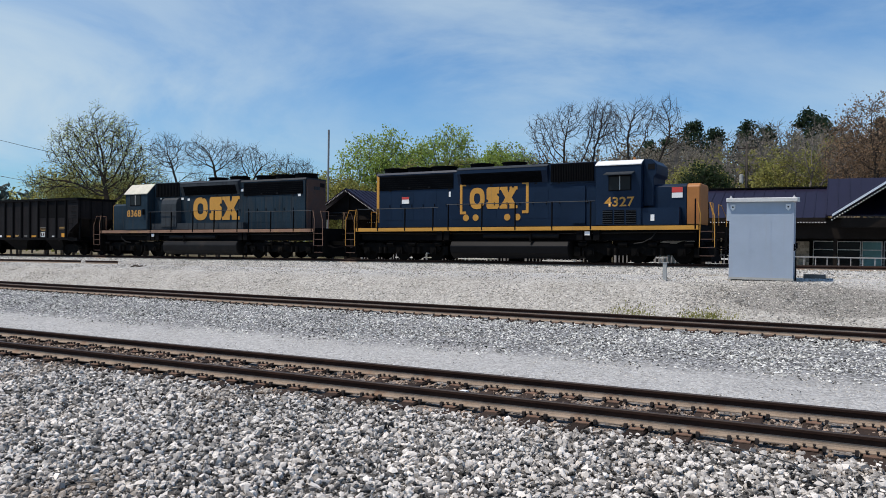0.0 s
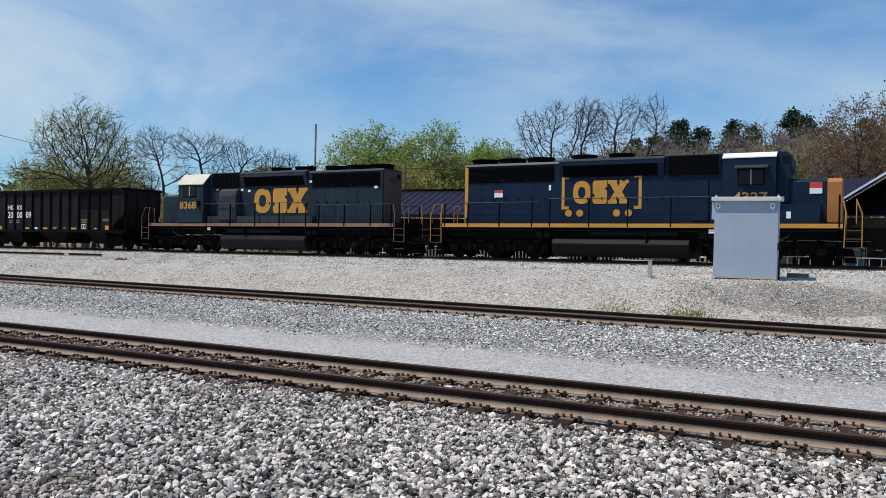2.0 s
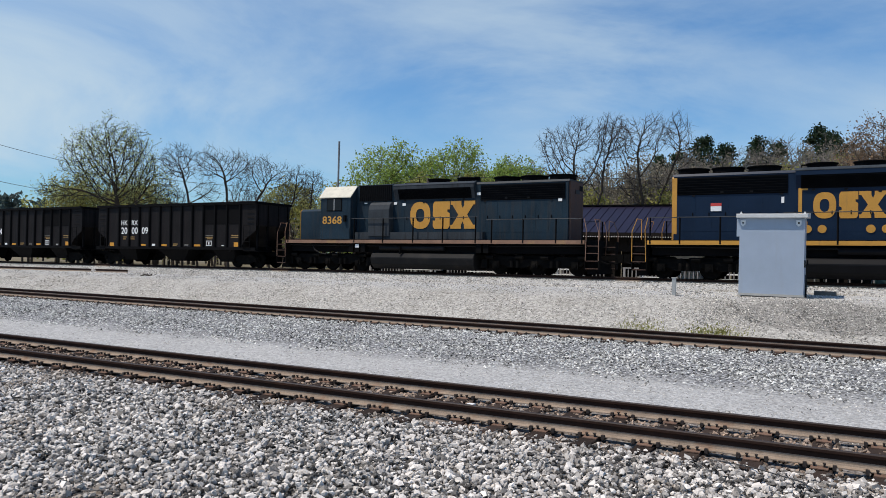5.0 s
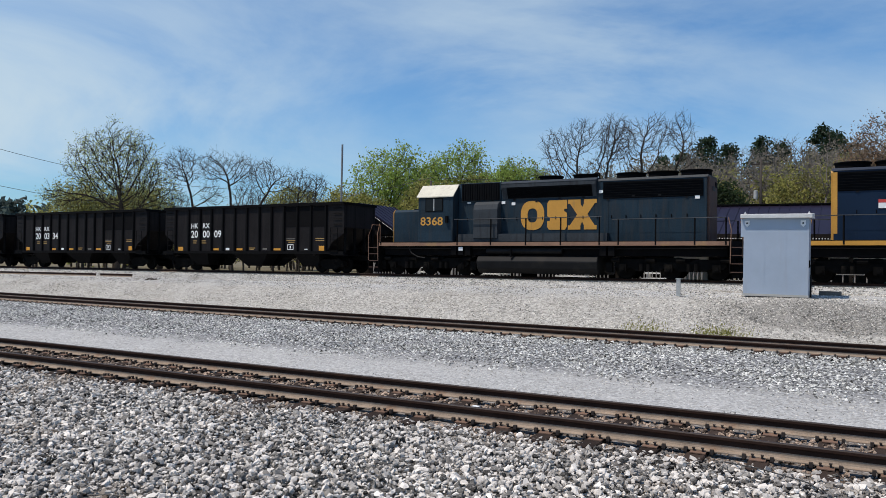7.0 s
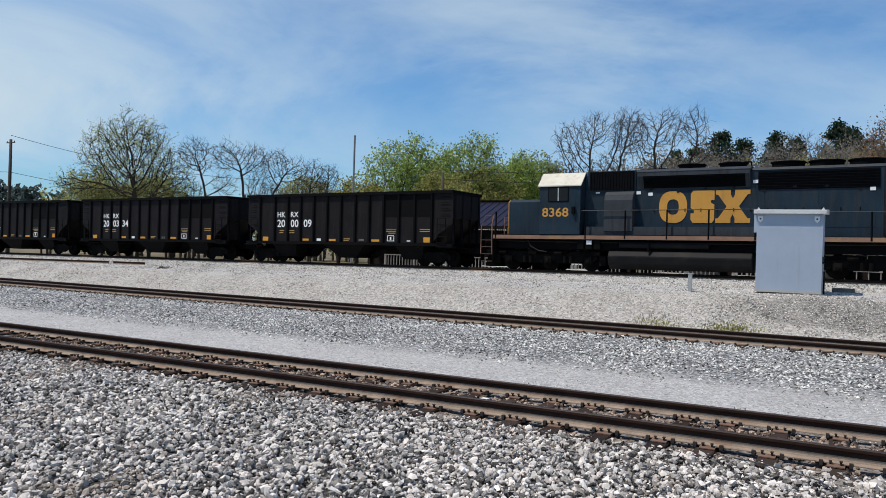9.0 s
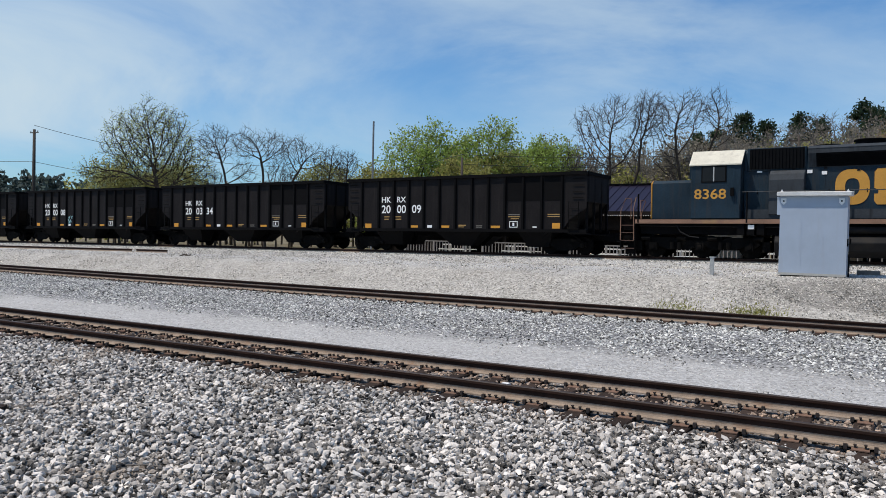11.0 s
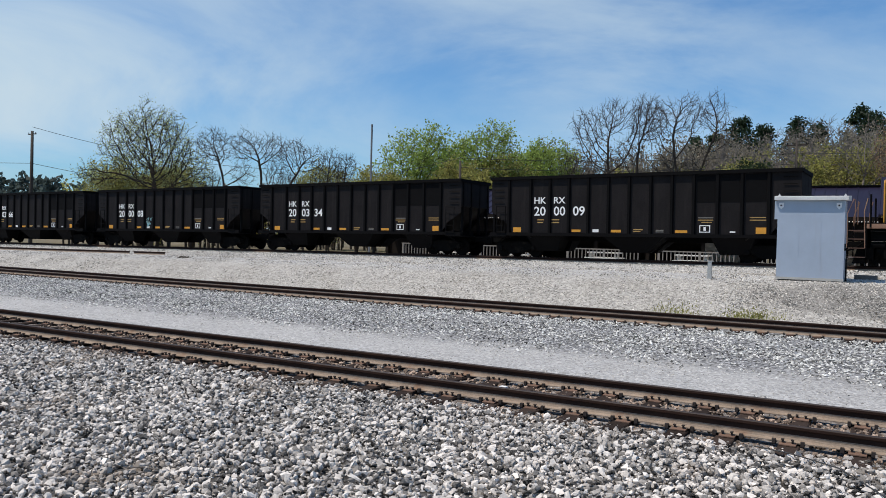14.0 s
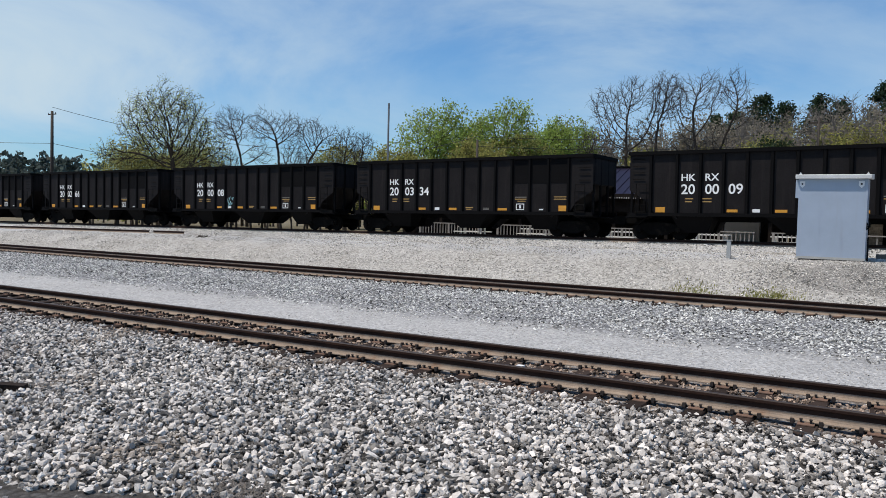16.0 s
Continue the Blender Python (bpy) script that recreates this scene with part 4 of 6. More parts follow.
def hopper_body(hc):
    """An open-top coal hopper: ribbed sides, sloped end sheets, outlet chutes, ladders."""
    L, W = 7.24, 1.6
    # sides: two sheets of plate
    for s in (-1, 1):
        y0, y1 = sorted((s * (W - 0.11), s * (W - 0.10)))
        cut = [(7.2, 3.86), (7.2, 2.25), (6.35, 1.7), (6.02, 1.21)]
        part("side_sheet", prism(B(), cut + [(-a, b) for a, b in reversed(cut)], "y", y0, y1), M_HOPPER, hc)
        y0, y1 = sorted((s * (W - 0.12), s * W))
        part("top_chord", box(B(), -L, L, min(s * 1.45, s * 1.62), max(s * 1.45, s * 1.62), 3.84, 3.99), M_HOPPOST, hc, bevel=0.015)
        part("side_sill", box(B(), -L, L, y0, y1, 1.07, 1.22), M_HOPPOST, hc, bevel=0.01)
        for x in (-6.21, -5.03, -4.0, -3.02, -2.04, -1.05, -0.06, 0.94, 1.9, 2.86, 3.87, 4.88, 5.95):
            part("side_post", prism(B(), [(x - 0.09, s * (W - 0.1)), (x - 0.05, s * W), (x + 0.05, s * W), (x + 0.09, s * (W - 0.1))], "z", 1.22, 3.84), M_HOPPOST, hc)
        for x0, x1 in ((2.98, 3.79), (3.98, 4.83), (5.02, 5.95)):
            plate_part("patch_panel", x0, x1, 2.62, 3.80, s * (W - 0.10), s, M_HOPPOST, hc, 0.012)
        # ladders and corner platforms at both ends
        for e in (-1, 1):
            bm = B()
            for xx in (e * 6.35, e * 6.85):
                rod(bm, [(xx, s * 1.63, 1.15), (xx, s * 1.63, 2.55)], 0.018)
            for k in range(5):
                rod(bm, [(e * 6.35, s * 1.64, 1.25 + k * 0.32), (e * 6.85, s * 1.64, 1.25 + k * 0.32)], 0.016)
            part("ladder", bm, M_HOPPOST, hc)
            for k in range(4):
                part("grab_iron", rod(B(), [(e * 6.5, s * (W - 0.06), 2.75 + 0.3 * k), (e * 7.05, s * (W - 0.06), 2.75 + 0.3 * k)], 0.016), M_HOPPOST, hc)
            part("corner_platform", box(B(), min(e * 6.3, e * 7.3), max(e * 6.3, e * 7.3), min(s * 1.2, s * 1.62), max(s * 1.2, s * 1.62), 1.02, 1.068), M_HOPPOST, hc)
            bm = rod(B(), [(e * 6.9, s * 1.25, 0.65), (e * 6.5, s * 1.35, 0.95), (e * 6.2, s * 1.3, 1.02)], 0.03)
            part("brake_rod", bm, M_GRIME, hc)
    for e in (-1, 1):
        part("end_sheet", prism(B(), [(e * 7.2, 3.86), (e * 7.16, 3.86), (e * 7.16, 2.6), (e * 5.0, 1.0), (e * 5.04, 0.96), (e * 7.2, 2.56)], "y", -1.48, 1.48), M_HOPPER, hc)
        part("end_chord", box(B(), min(e * 7.12, e * 7.26), max(e * 7.12, e * 7.26), -1.45, 1.45, 3.82, 3.985), M_HOPPOST, hc, bevel=0.015)
        for yy in (-1.3, -0.45, 0.45, 1.3):
            part("end_post", box(B(), min(e * 7.1, e * 7.2), max(e * 7.1, e * 7.2), yy - 0.05, yy + 0.05, 1.1, 3.81), M_HOPPOST, hc)
        part("end_platform", box(B(), min(e * 6.4, e * 7.35), max(e * 6.4, e * 7.35), -1.55, 1.55, 0.98, 1.016), M_HOPPOST, hc)
        bm = box(B(), min(e * 5, e * 7.95), max(e * 5, e * 7.95), -0.15, 0.15, 0.72, 0.97)
        box(bm, min(e * 7.85, e * 8.1), max(e * 7.85, e * 8.1), -0.2, 0.2, 0.66, 1.06)
        part("coupler", bm, M_GRIME, hc, bevel=0.02)
    part("center_sill", box(B(), -7.0, 7.0, -0.16, 0.16, 0.85, 1.3), M_HOPPOST, hc)
    for xc, w0, w1 in ((-4.35, 0.95, 0.75), (0.1, 1.5, 0.72), (4.5, 0.95, 0.75)):
        bm = B()
        for s in (-1, 1):
            t = [bm.verts.new((xc + a * w0, b, 1.15)) for a, b in ((-1, s * 0.2), (1, s * 0.2), (1, s * 1.48), (-1, s * 1.48))]
            m_ = [bm.verts.new((xc + a * w1 * 0.8, b, 0.34)) for a, b in ((-1, s * 0.3), (1, s * 0.3), (1, s * 1.0), (-1, s * 1.0))]
            bm.faces.new(t), bm.faces.new(m_[::-1])
            for i in range(4):
                bm.faces.new((t[i], t[(i + 1) % 4], m_[(i + 1) % 4], m_[i]))
        bmesh.ops.recalc_face_normals(bm, faces=bm.faces[:])
        part("outlet_chute", bm, M_HOPPOST, hc)
    part("load", prism(B(), [(-1.45, 3.0), (1.45, 3.0), (0.6, 3.3), (-0.6, 3.3)], "x", -6.3, 6.3), M_BLACK, hc)
    for x in (-5.95, 5.95):
        hopper_truck(hc, x)


def hopper_marks(hc, digits, graffiti):
    """Reporting marks and stencils, on both sides."""
    y = 1.512
    for s in (-1, 1):
        def sx(a, b):
            return (a, b) if s < 0 else (-b, -a)
        for txt, a, b, z0, z1 in (("HK", -4.83, -4.2, 2.64, 2.95), ("RX", -3.79, -3.2, 2.64, 2.95)):
            writing("reporting_mark", txt, *sx(a, b), z0, z1, s * y, M_WHITE, hc, s, "white stencilled reporting mark")
        for txt, a, b in zip(digits, (-4.83, -3.79, -2.80), (-4.22, -3.19, -2.2)):
            writing("car_number", txt, *sx(a, b), 2.05, 2.5, s * y, M_WHITE, hc, s, "white stencilled car number")
        for a, b, z0, z1, m in ((-5.97, -5.54, 1.24, 1.48, M_PANEL), (-2.85, -2.4, 1.27, 1.39, M_PANEL), (-1.8, -1.5, 1.27, 1.41, M_WHITE), (-0.9, -0.42, 1.27, 1.39, M_PANEL),
                                (2.07, 2.6, 1.27, 1.39, M_PANEL), (5.45, 5.95, 1.26, 1.53, M_PANEL), (4.4, 4.63, 1.3, 1.36, M_WHITE),
                                (0.15, 0.6, 1.38, 1.43, M_OCHRE), (0.15, 0.5, 1.30, 1.34, M_OCHRE), (1.2, 1.55, 1.36, 1.40, M_GREYSTENCIL), (1.2, 1.55, 1.29, 1.33, M_GREYSTENCIL),
                                (-4.65, -4.3, 1.83, 1.88, M_OCHRE), (-4.65, -4.35, 1.70, 1.75, M_OCHRE), (-3.9, -3.5, 1.83, 1.88, M_OCHRE), (-3.9, -3.5, 1.70, 1.75, M_OCHRE),
                                (3.05, 3.7, 1.92, 1.96, M_GREYSTENCIL), (3.05, 3.7, 1.82, 1.86, M_OCHRE), (3.2, 3.65, 1.72, 1.76, M_OCHRE), (5.2, 5.85, 1.93, 1.97, M_OCHRE), (5.2, 5.85, 1.82, 1.86, M_OCHRE)):
            plate_part("stencil_bar" if m is not M_PANEL else "yellow_panel", *sx(a, b), z0, z1, s * (y - 0.008), s, m, hc, 0.004)
        a, b = sx(3.12, 3.58)
        plate_part("stencil_panel", a, b, 1.30, 1.62, s * (y - 0.008), s, M_WHITE, hc, 0.004)
        plate_part("stencil_inset", a + 0.04, b - 0.04, 1.34, 1.58, s * (y - 0.004), s, M_HOPPER, hc, 0.003)
        plate_part("stencil_bar", a + 0.18, b - 0.18, 1.38, 1.54, s * (y - 0.001), s, M_WHITE, hc, 0.003)
        if graffiti:
            bm = B()
            rnd = random.Random(4)
            for k in range(16):
                x, z = rnd.uniform(-1.8, -1.38), rnd.uniform(1.5, 2.05)
                rod(bm, [(x if s < 0 else -x, s * (y - 0.006), z), ((x if s < 0 else -x) + rnd.uniform(-0.2, 0.2), s * (y - 0.006), z + rnd.uniform(-0.25, 0.25))], 0.03, 4)
            tagged(part("spray_paint_scrawl", bm, M_GRAFFITI, hc), kind="stuff")


front_loco = locomotive("dark navy diesel locomotive with golden side stripe and white cab roof", M_NAVY, M_YELLOW, "4327", True)
rear_loco = locomotive("faded blue-grey diesel locomotive with cream cab roof and rusty sill", M_FADED, M_RUSTSILL, "8368", False)
loco_wheels = list(WHEELS)
WHEELS.clear()
HOPPERS = []
for i, digits in enumerate((("20", "00", "09"), ("20", "03", "34"), ("20", "00", "08"), ("20", "02", "66"), ("20", "03", "16"), ("20", "01", "42"), ("20", "00", "51"))):
    hc = empty("hopper_car", "black open-top hopper car with ribbed sides and " + ("a teal spray scrawl" if i == 2 else "white stencilled marks"), "hopper car", "hopper cars of the train")
    WHEELS.clear()
    if i == 0:
        hopper_body(hc)
        set_wheels = list(WHEELS)
    else:
        made = {}
        for o in HOPPERS[0][0].children_recursive:
            if o.name.split(".")[0] in ("reporting_mark", "car_number", "stencil_bar", "yellow_panel", "stencil_panel", "stencil_inset"):
                continue
            c = o.copy()
            scene.collection.objects.link(c)
            made[o] = c
            c.parent = made.get(o.parent, hc)
        set_wheels = [(made[w], x, r) for w, x, r in HOPPERS[0][1]]
    hopper_marks(hc, digits, i == 2)
    HOPPERS.append((hc, set_wheels))


# ---- loose stone ----
PHI = (1 + 5 ** 0.5) / 2
ICO_V = np.array([(-1, PHI, 0), (1, PHI, 0), (-1, -PHI, 0), (1, -PHI, 0), (0, -1, PHI), (0, 1, PHI), (0, -1, -PHI), (0, 1, -PHI), (PHI, 0, -1), (PHI, 0, 1), (-PHI, 0, -1), (-PHI, 0, 1)]) / 1.9
ICO_F = np.array([(0, 11, 5), (0, 5, 1), (0, 1, 7), (0, 7, 10), (0, 10, 11), (1, 5, 9), (5, 11, 4), (11, 10, 2), (10, 7, 6), (7, 1, 8),
                  (3, 9, 4), (3, 4, 2), (3, 2, 6), (3, 6, 8), (3, 8, 9), (4, 9, 5), (2, 4, 11), (6, 2, 10), (8, 6, 7), (9, 8, 1)])
OCT_V = np.array([(1, 0, 0), (0, 1, 0), (-1, 0, 0), (0, -1, 0), (0, 0, 1), (0, 0, -1.0)])
OCT_F = np.array([(0, 1, 4), (1, 2, 4), (2, 3, 4), (3, 0, 4), (1, 0, 5), (2, 1, 5), (3, 2, 5), (0, 3, 5)])
CHIP_V = np.array([(1, 0.3, -0.5), (0.1, 0.95, -0.5), (-1, 0.2, -0.5), (-0.1, -1, -0.5), (0.15, 0.0, 0.62)])
CHIP_F = np.array([(0, 1, 4), (1, 2, 4), (2, 3, 4), (3, 0, 4)])
rs = np.random.RandomState(11)


def big_mesh(name, V, F, material):
    """A mesh of many small faces, all with the same number of corners."""
    me = bpy.data.meshes.new(name)
    k = F.shape[1]
    me.vertices.add(len(V)), me.loops.add(F.size), me.polygons.add(len(F))
    me.vertices.foreach_set("co", V.astype(np.float32).ravel())
    me.loops.foreach_set("vertex_index", F.astype(np.int32).ravel())
    me.polygons.foreach_set("loop_start", np.arange(0, F.size, k, dtype=np.int32))
    me.polygons.foreach_set("use_smooth", np.zeros(len(F), dtype=bool))
    me.update(calc_edges=True)
    me.materials.append(material)
    return me


def stones(name, label, x, y, dz, size, material, coarse=True, flat=0.72):
    """Angular crushed stones lying at the places given."""
    bv, bf = (ICO_V, ICO_F) if coarse else (CHIP_V, CHIP_F)
    n = len(x)
    v = bv[None] * rs.uniform(0.48, 1.25, (n, len(bv), 1)) * (size[:, None, None] / 2)
    v = v * np.stack([rs.uniform(0.8, 1.5, n), rs.uniform(0.7, 1.1, n), rs.uniform(0.55, 1.0, n) * flat / 0.72], -1)[:, None]
    tilt = rs.normal(0, 0.5 if coarse else 0.25, n)
    c, s = np.cos(tilt)[:, None], np.sin(tilt)[:, None]
    vx, vz = v[..., 0] * c - v[..., 2] * s, v[..., 0] * s + v[..., 2] * c
    a = rs.uniform(0, 2 * np.pi, n)
    c, s = np.cos(a)[:, None], np.sin(a)[:, None]
    w = np.stack([vx * c - v[..., 1] * s, vx * s + v[..., 1] * c, vz], -1)
    w = w + np.stack([x, y, land(x, y) + dz], -1)[:, None]
    f = bf[None] + (np.arange(n) * len(bv))[:, None, None]
    ob = new(name, big_mesh(name, w.reshape(-1, 3), f.reshape(-1, 3), material))
    return tagged(ob, label, "gravel", kind="stuff")


def fill(n, x0, x1, y0, y1):
    return rs.uniform(x0, x1, n), rs.uniform(y0, y1, n)


fx, fy = fill(190000, -19, 2.2, 3.6, 9.52)
deep = fy * 0.883 - fx * 0.469
keep = (deep > 6.0) & (fx > -1.82 * fy - 0.6) & (fx < 0.10 * fy + 0.7) & (rs.uniform(0, 1, len(fx)) < np.clip((9.55 - fy) / 0.30, 0.10, 1.0))
fx, fy = fx[keep][:50000], fy[keep][:50000]
fs = np.clip(rs.lognormal(math.log(0.055), 0.34, len(fx)), 0.022, 0.11)
heap = -0.008 * np.clip((fy - 8.9) / 0.3, 0, 1)
stones("ballast_stones", "loose angular grey and white crushed stones in the foreground", fx, fy, rs.uniform(-0.03, 0.05, len(fx)) + heap, fs, M_STONE)
cx, cy = fill(2600, -17, 2.5, 9.15, 9.66)
stones("track_ballast", "rust-stained stones packed between the tie ends", cx, cy, rs.uniform(-0.015, 0.018, len(cx)), np.clip(rs.lognormal(math.log(0.042), 0.3, len(cx)), 0.02, 0.08), M_STONE_DIRTY)
ox, oy = fill(70000, -24, 9, -2.0, 9.4)
out_ = ~((oy * 0.883 - ox * 0.469 > 6.2) & (ox > -1.82 * oy - 0.4) & (ox < 0.10 * oy + 0.5))
ox, oy = ox[out_][:9000], oy[out_][:9000]
stones("ballast_stones", "loose angular grey crushed stones of the near yard", ox, oy, rs.uniform(-0.012, 0.02, len(ox)), rs.uniform(0.04, 0.09, len(ox)), M_STONE, False)
cx, cy = fill(5500, -17, 3, TRACK1 + 0.1, TRACK1 + GAUGE - 0.1)
stones("track_ballast", "brown-stained ballast stones between the siding rails", cx, cy, rs.uniform(-0.01, 0.045, len(cx)), np.clip(rs.lognormal(math.log(0.052), 0.3, len(cx)), 0.02, 0.09), M_STONE_DIRTY)
cx, cy = fill(9000, -60, -17, TRACK1 - 0.9, TRACK1 + GAUGE + 0.5)
stones("track_ballast", "grey ballast stones along the siding", cx, cy, rs.uniform(-0.02, 0.02, len(cx)), rs.uniform(0.04, 0.08, len(cx)), M_STONE, False)
cx, cy = fill(5000, -17, 3, TRACK1 + GAUGE + 0.1, TRACK1 + GAUGE + 1.0)
stones("track_ballast", "grey ballast stones along the siding", cx, cy, rs.uniform(-0.02, 0.01, len(cx)), rs.uniform(0.02, 0.05, len(cx)), M_STONE_FAR, False)
cx, cy = fill(58000, -46, 5, TRACK2 - 6.0, TRACK2 - 0.1)
keep = rs.uniform(0, 1, len(cx)) < np.clip((cy - TRACK2 + 6.0) / 1.6, 0.06, 1)
stones("shoulder_ballast", "coarse grey ballast shoulder of the second siding", cx[keep], cy[keep], rs.uniform(-0.02, 0.03, keep.sum()), rs.uniform(0.045, 0.10, keep.sum()), M_STONE_FAR, False)
cx, cy = fill(2600, -46, 5, TRACK2 - 0.8, TRACK2 - 0.3)
stones("shoulder_ballast", "coarse grey ballast packed over the tie ends", cx, cy, rs.uniform(0.0, 0.05, len(cx)), rs.uniform(0.05, 0.10, len(cx)), M_STONE_FAR, False)
cx, cy = fill(4000, -46, 5, TRACK2 + 0.1, TRACK2 + GAUGE + 0.9)
stones("shoulder_ballast", "coarse grey ballast of the second siding", cx, cy, rs.uniform(-0.02, 0.02, len(cx)), rs.uniform(0.045, 0.09, len(cx)), M_STONE_FAR, False)
cs, cd = rs.uniform(-62, 9, 17000), rs.uniform(-3.6, -0.9, 17000)
stones("main_line_ballast", "pale ballast shoulder below the main line", cs, T_Y - cs * math.tan(T_AL) + cd, rs.uniform(-0.01, 0.05, len(cs)), rs.uniform(0.05, 0.12, len(cs)), M_STONE_PALE, False)
cx, cy = fill(16000, -40, 4, 11.6, 17.0)
stones("scattered_pebbles", "small pale pebbles scattered on the gravel road", cx, cy, rs.uniform(-0.008, 0.006, len(cx)), rs.uniform(0.015, 0.05, len(cx)), M_STONE_PALE, False)
cx, cy = fill(56000, -50, 6, 23.9, 33.8)
stones("scattered_pebbles", "small tan pebbles scattered on the bank", cx, cy, rs.uniform(0.0, 0.016, len(cx)), rs.uniform(0.03, 0.085, len(cx)), M_STONE_BANK, False)
hx, hy = rs.normal(-0.6, 2.1, 12000), rs.normal(27.1, 0.8, 12000)
stones("mound_gravel", "darker grey gravel heaped before the signal cabinet", hx, hy, rs.uniform(-0.01, 0.02, len(hx)), rs.uniform(0.03, 0.085, len(hx)), M_STONE_MOUND, False)


def at_ground(x, y, dz=0.0):
    return Vector((x, y, float(land(x, y)) + dz))


# ---- signal cabinet and small things on the bank ----
def signal_cabinet():
    x0, x1, y0, y1 = -3.52, -1.47, 28.95, 30.35
    z0, z1 = 1.16, 3.90
    sc = empty("signal_cabinet", "grey-blue galvanized steel signal cabinet on the gravel bank", "cabinet")
    body = part("body", box(B(), x0, x1, y0, y1, z0 + 0.06, z1 - 0.06), M_BOX, sc, bevel=0.02)
    part("base_skirt", box(B(), x0 - 0.02, x1 + 0.02, y0 - 0.02, y1 + 0.02, z0 - 0.02, z0 + 0.06), M_CONC, sc, bevel=0.01)
    bm = B()
    prism(bm, [(y0 - 0.14, z1 - 0.08), (y0 - 0.14, z1 + 0.06), (y1 + 0.1, z1 + 0.16), (y1 + 0.1, z1 - 0.02)], "x", x0 - 0.10, x1 + 0.12)
    roof = part("roof", bm, M_BOXROOF, sc, "pale overhanging roof sheet", bevel=0.012)
    for x in (x0 + 0.0, x1 - 0.04):
        bm = prism(B(), [(x, z1 + 0.06), (x + 0.05, z1 + 0.15), (x + 0.10, z1 + 0.06)], "y", y0 - 0.10, y0 - 0.05)
        part("lifting_eye", bm, M_BOXROOF, roof)
    for x in (x0 + 0.09, x1 - 0.19):
        lug = part("lifting_lug", prism(B(), [(x - 0.06, z1 - 0.16), (x + 0.10, z1 - 0.16), (x + 0.10, z1 - 0.30), (x + 0.02, z1 - 0.38), (x - 0.06, z1 - 0.30)], "y", y0 - 0.035, y0 - 0.001), M_TRIM, sc, "white lifting lug")
        part("bolt_hole", cyl(B(), "y", (x + 0.02, z1 - 0.25), 0.03, y0 - 0.042, y0 - 0.036, 10), M_CAB, lug)
    for x in (x0 + 0.68, x0 + 1.36):
        part("panel_seam", box(B(), x - 0.006, x + 0.006, y0 - 0.0035, y0 - 0.001, z0 + 0.1, z1 - 0.1), M_BOX, body)
    part("side_flange", box(B(), x0 - 0.10, x0 - 0.002, y0 + 0.02, y0 + 0.12, z1 - 0.72, z1 - 0.10), M_BOX, sc, bevel=0.01)
    part("corner_trim", box(B(), x1 - 0.05, x1 + 0.012, y0 - 0.012, y0 + 0.05, z0 + 0.06, z1 - 0.1), M_BOX, sc, bevel=0.008)
    bm = rod(B(), [(x1 + 0.03, y0 + 0.35, 2.2), (x1 + 0.10, y0 + 0.35, 2.25), (x1 + 0.10, y0 + 0.35, 2.42)], 0.025)
    box(bm, x1 + 0.002, x1 + 0.04, y0 + 0.28, y0 + 0.42, 2.15, 2.4)
    part("door_handle", bm, M_BLACK, sc, "black door handle")
    part("conduit", rod(B(), [(x1 + 0.05, y0 + 0.7, 1.1), (x1 + 0.05, y0 + 0.7, 1.9)], 0.03), M_TANKGREY, sc)


signal_cabinet()
pp = at_ground(-5.72, 29.0)
mp = empty("marker_post", "short grey metal marker post standing in gravel", "post")
mp.matrix_basis = Matrix.Translation(pp)
part("post", box(B(), -0.065, 0.065, -0.05, 0.05, -0.2, 0.62), M_POST, mp, bevel=0.012)
part("cap", box(B(), -0.085, 0.085, -0.065, 0.065, 0.62, 0.66), M_POST, mp, bevel=0.01)


def lying_rail(label, x0, y0, x1, y1, lift):
    a, b = at_ground(x0, y0, lift), at_ground(x1, y1, lift)
    d = b - a
    ob = new("scrap_rail", rail_mesh("scrap_rail", 0, d.length))
    ob.matrix_basis = Matrix.Translation(a) @ d.to_track_quat("X", "Z").to_matrix().to_4x4()
    return tagged(ob, label, "rail")


lying_rail("rusty rail length lying on the gravel", -58, 30.6, -39.4, 31.0, 0.0)
lying_rail("short dark rail length lying end to end with another", -39.0, 31.0, -36.4, 31.05, 0.0)
wb = at_ground(-0.86, 31.0)
tb = part("timber_block", box(B(), -0.36, 0.36, -0.12, 0.12, -0.05, 0.15), M_TIESPLIT, bevel=0.02)
tb.matrix_basis = Matrix.Translation(wb) @ pose(0, 0, 0, 0, 0, 3)
tagged(tb, "weathered grey timber block lying beside the cabinet", "timber")
pl = part("plank", box(B(), -0.75, 0.75, -0.09, 0.09, 0.0, 0.05), M_TIESPLIT, bevel=0.01)
pl.matrix_basis = Matrix.Translation(at_ground(0.35, 24.9)) @ pose(0, 0, 0, 0, -2, 14)
tagged(pl, "weathered plank lying on gravel", "plank")
st = part("stick", rod(B(), [(-0.2, 0, 0.05), (0.0, 0.02, 0.06), (0.16, 0, 0.055)], 0.007), M_TIESPLIT)
st.matrix_basis = Matrix.Translation(at_ground(-6.05, 4.95)) @ pose(0, 0, 0, 0, 0, 24)
tagged(st, "thin dry stick lying on the stones", "stick")
bm = B()
for k in range(16):
    a, r = random.uniform(0, 6.28), random.uniform(0.0, 0.5)
    rod(bm, [(r * math.cos(a), r * math.sin(a), 0), (r * math.cos(a) + random.uniform(-0.5, 0.5), r * math.sin(a), random.uniform(0.02, 0.16))], 0.014, 4)
br = part("brush_pile", bm, M_BARK)
br.matrix_basis = Matrix.Translation(at_ground(-33.0, 29.2, 0.02))
tagged(br, "low pile of dry dark brush on the gravel", "brush", kind="stuff")
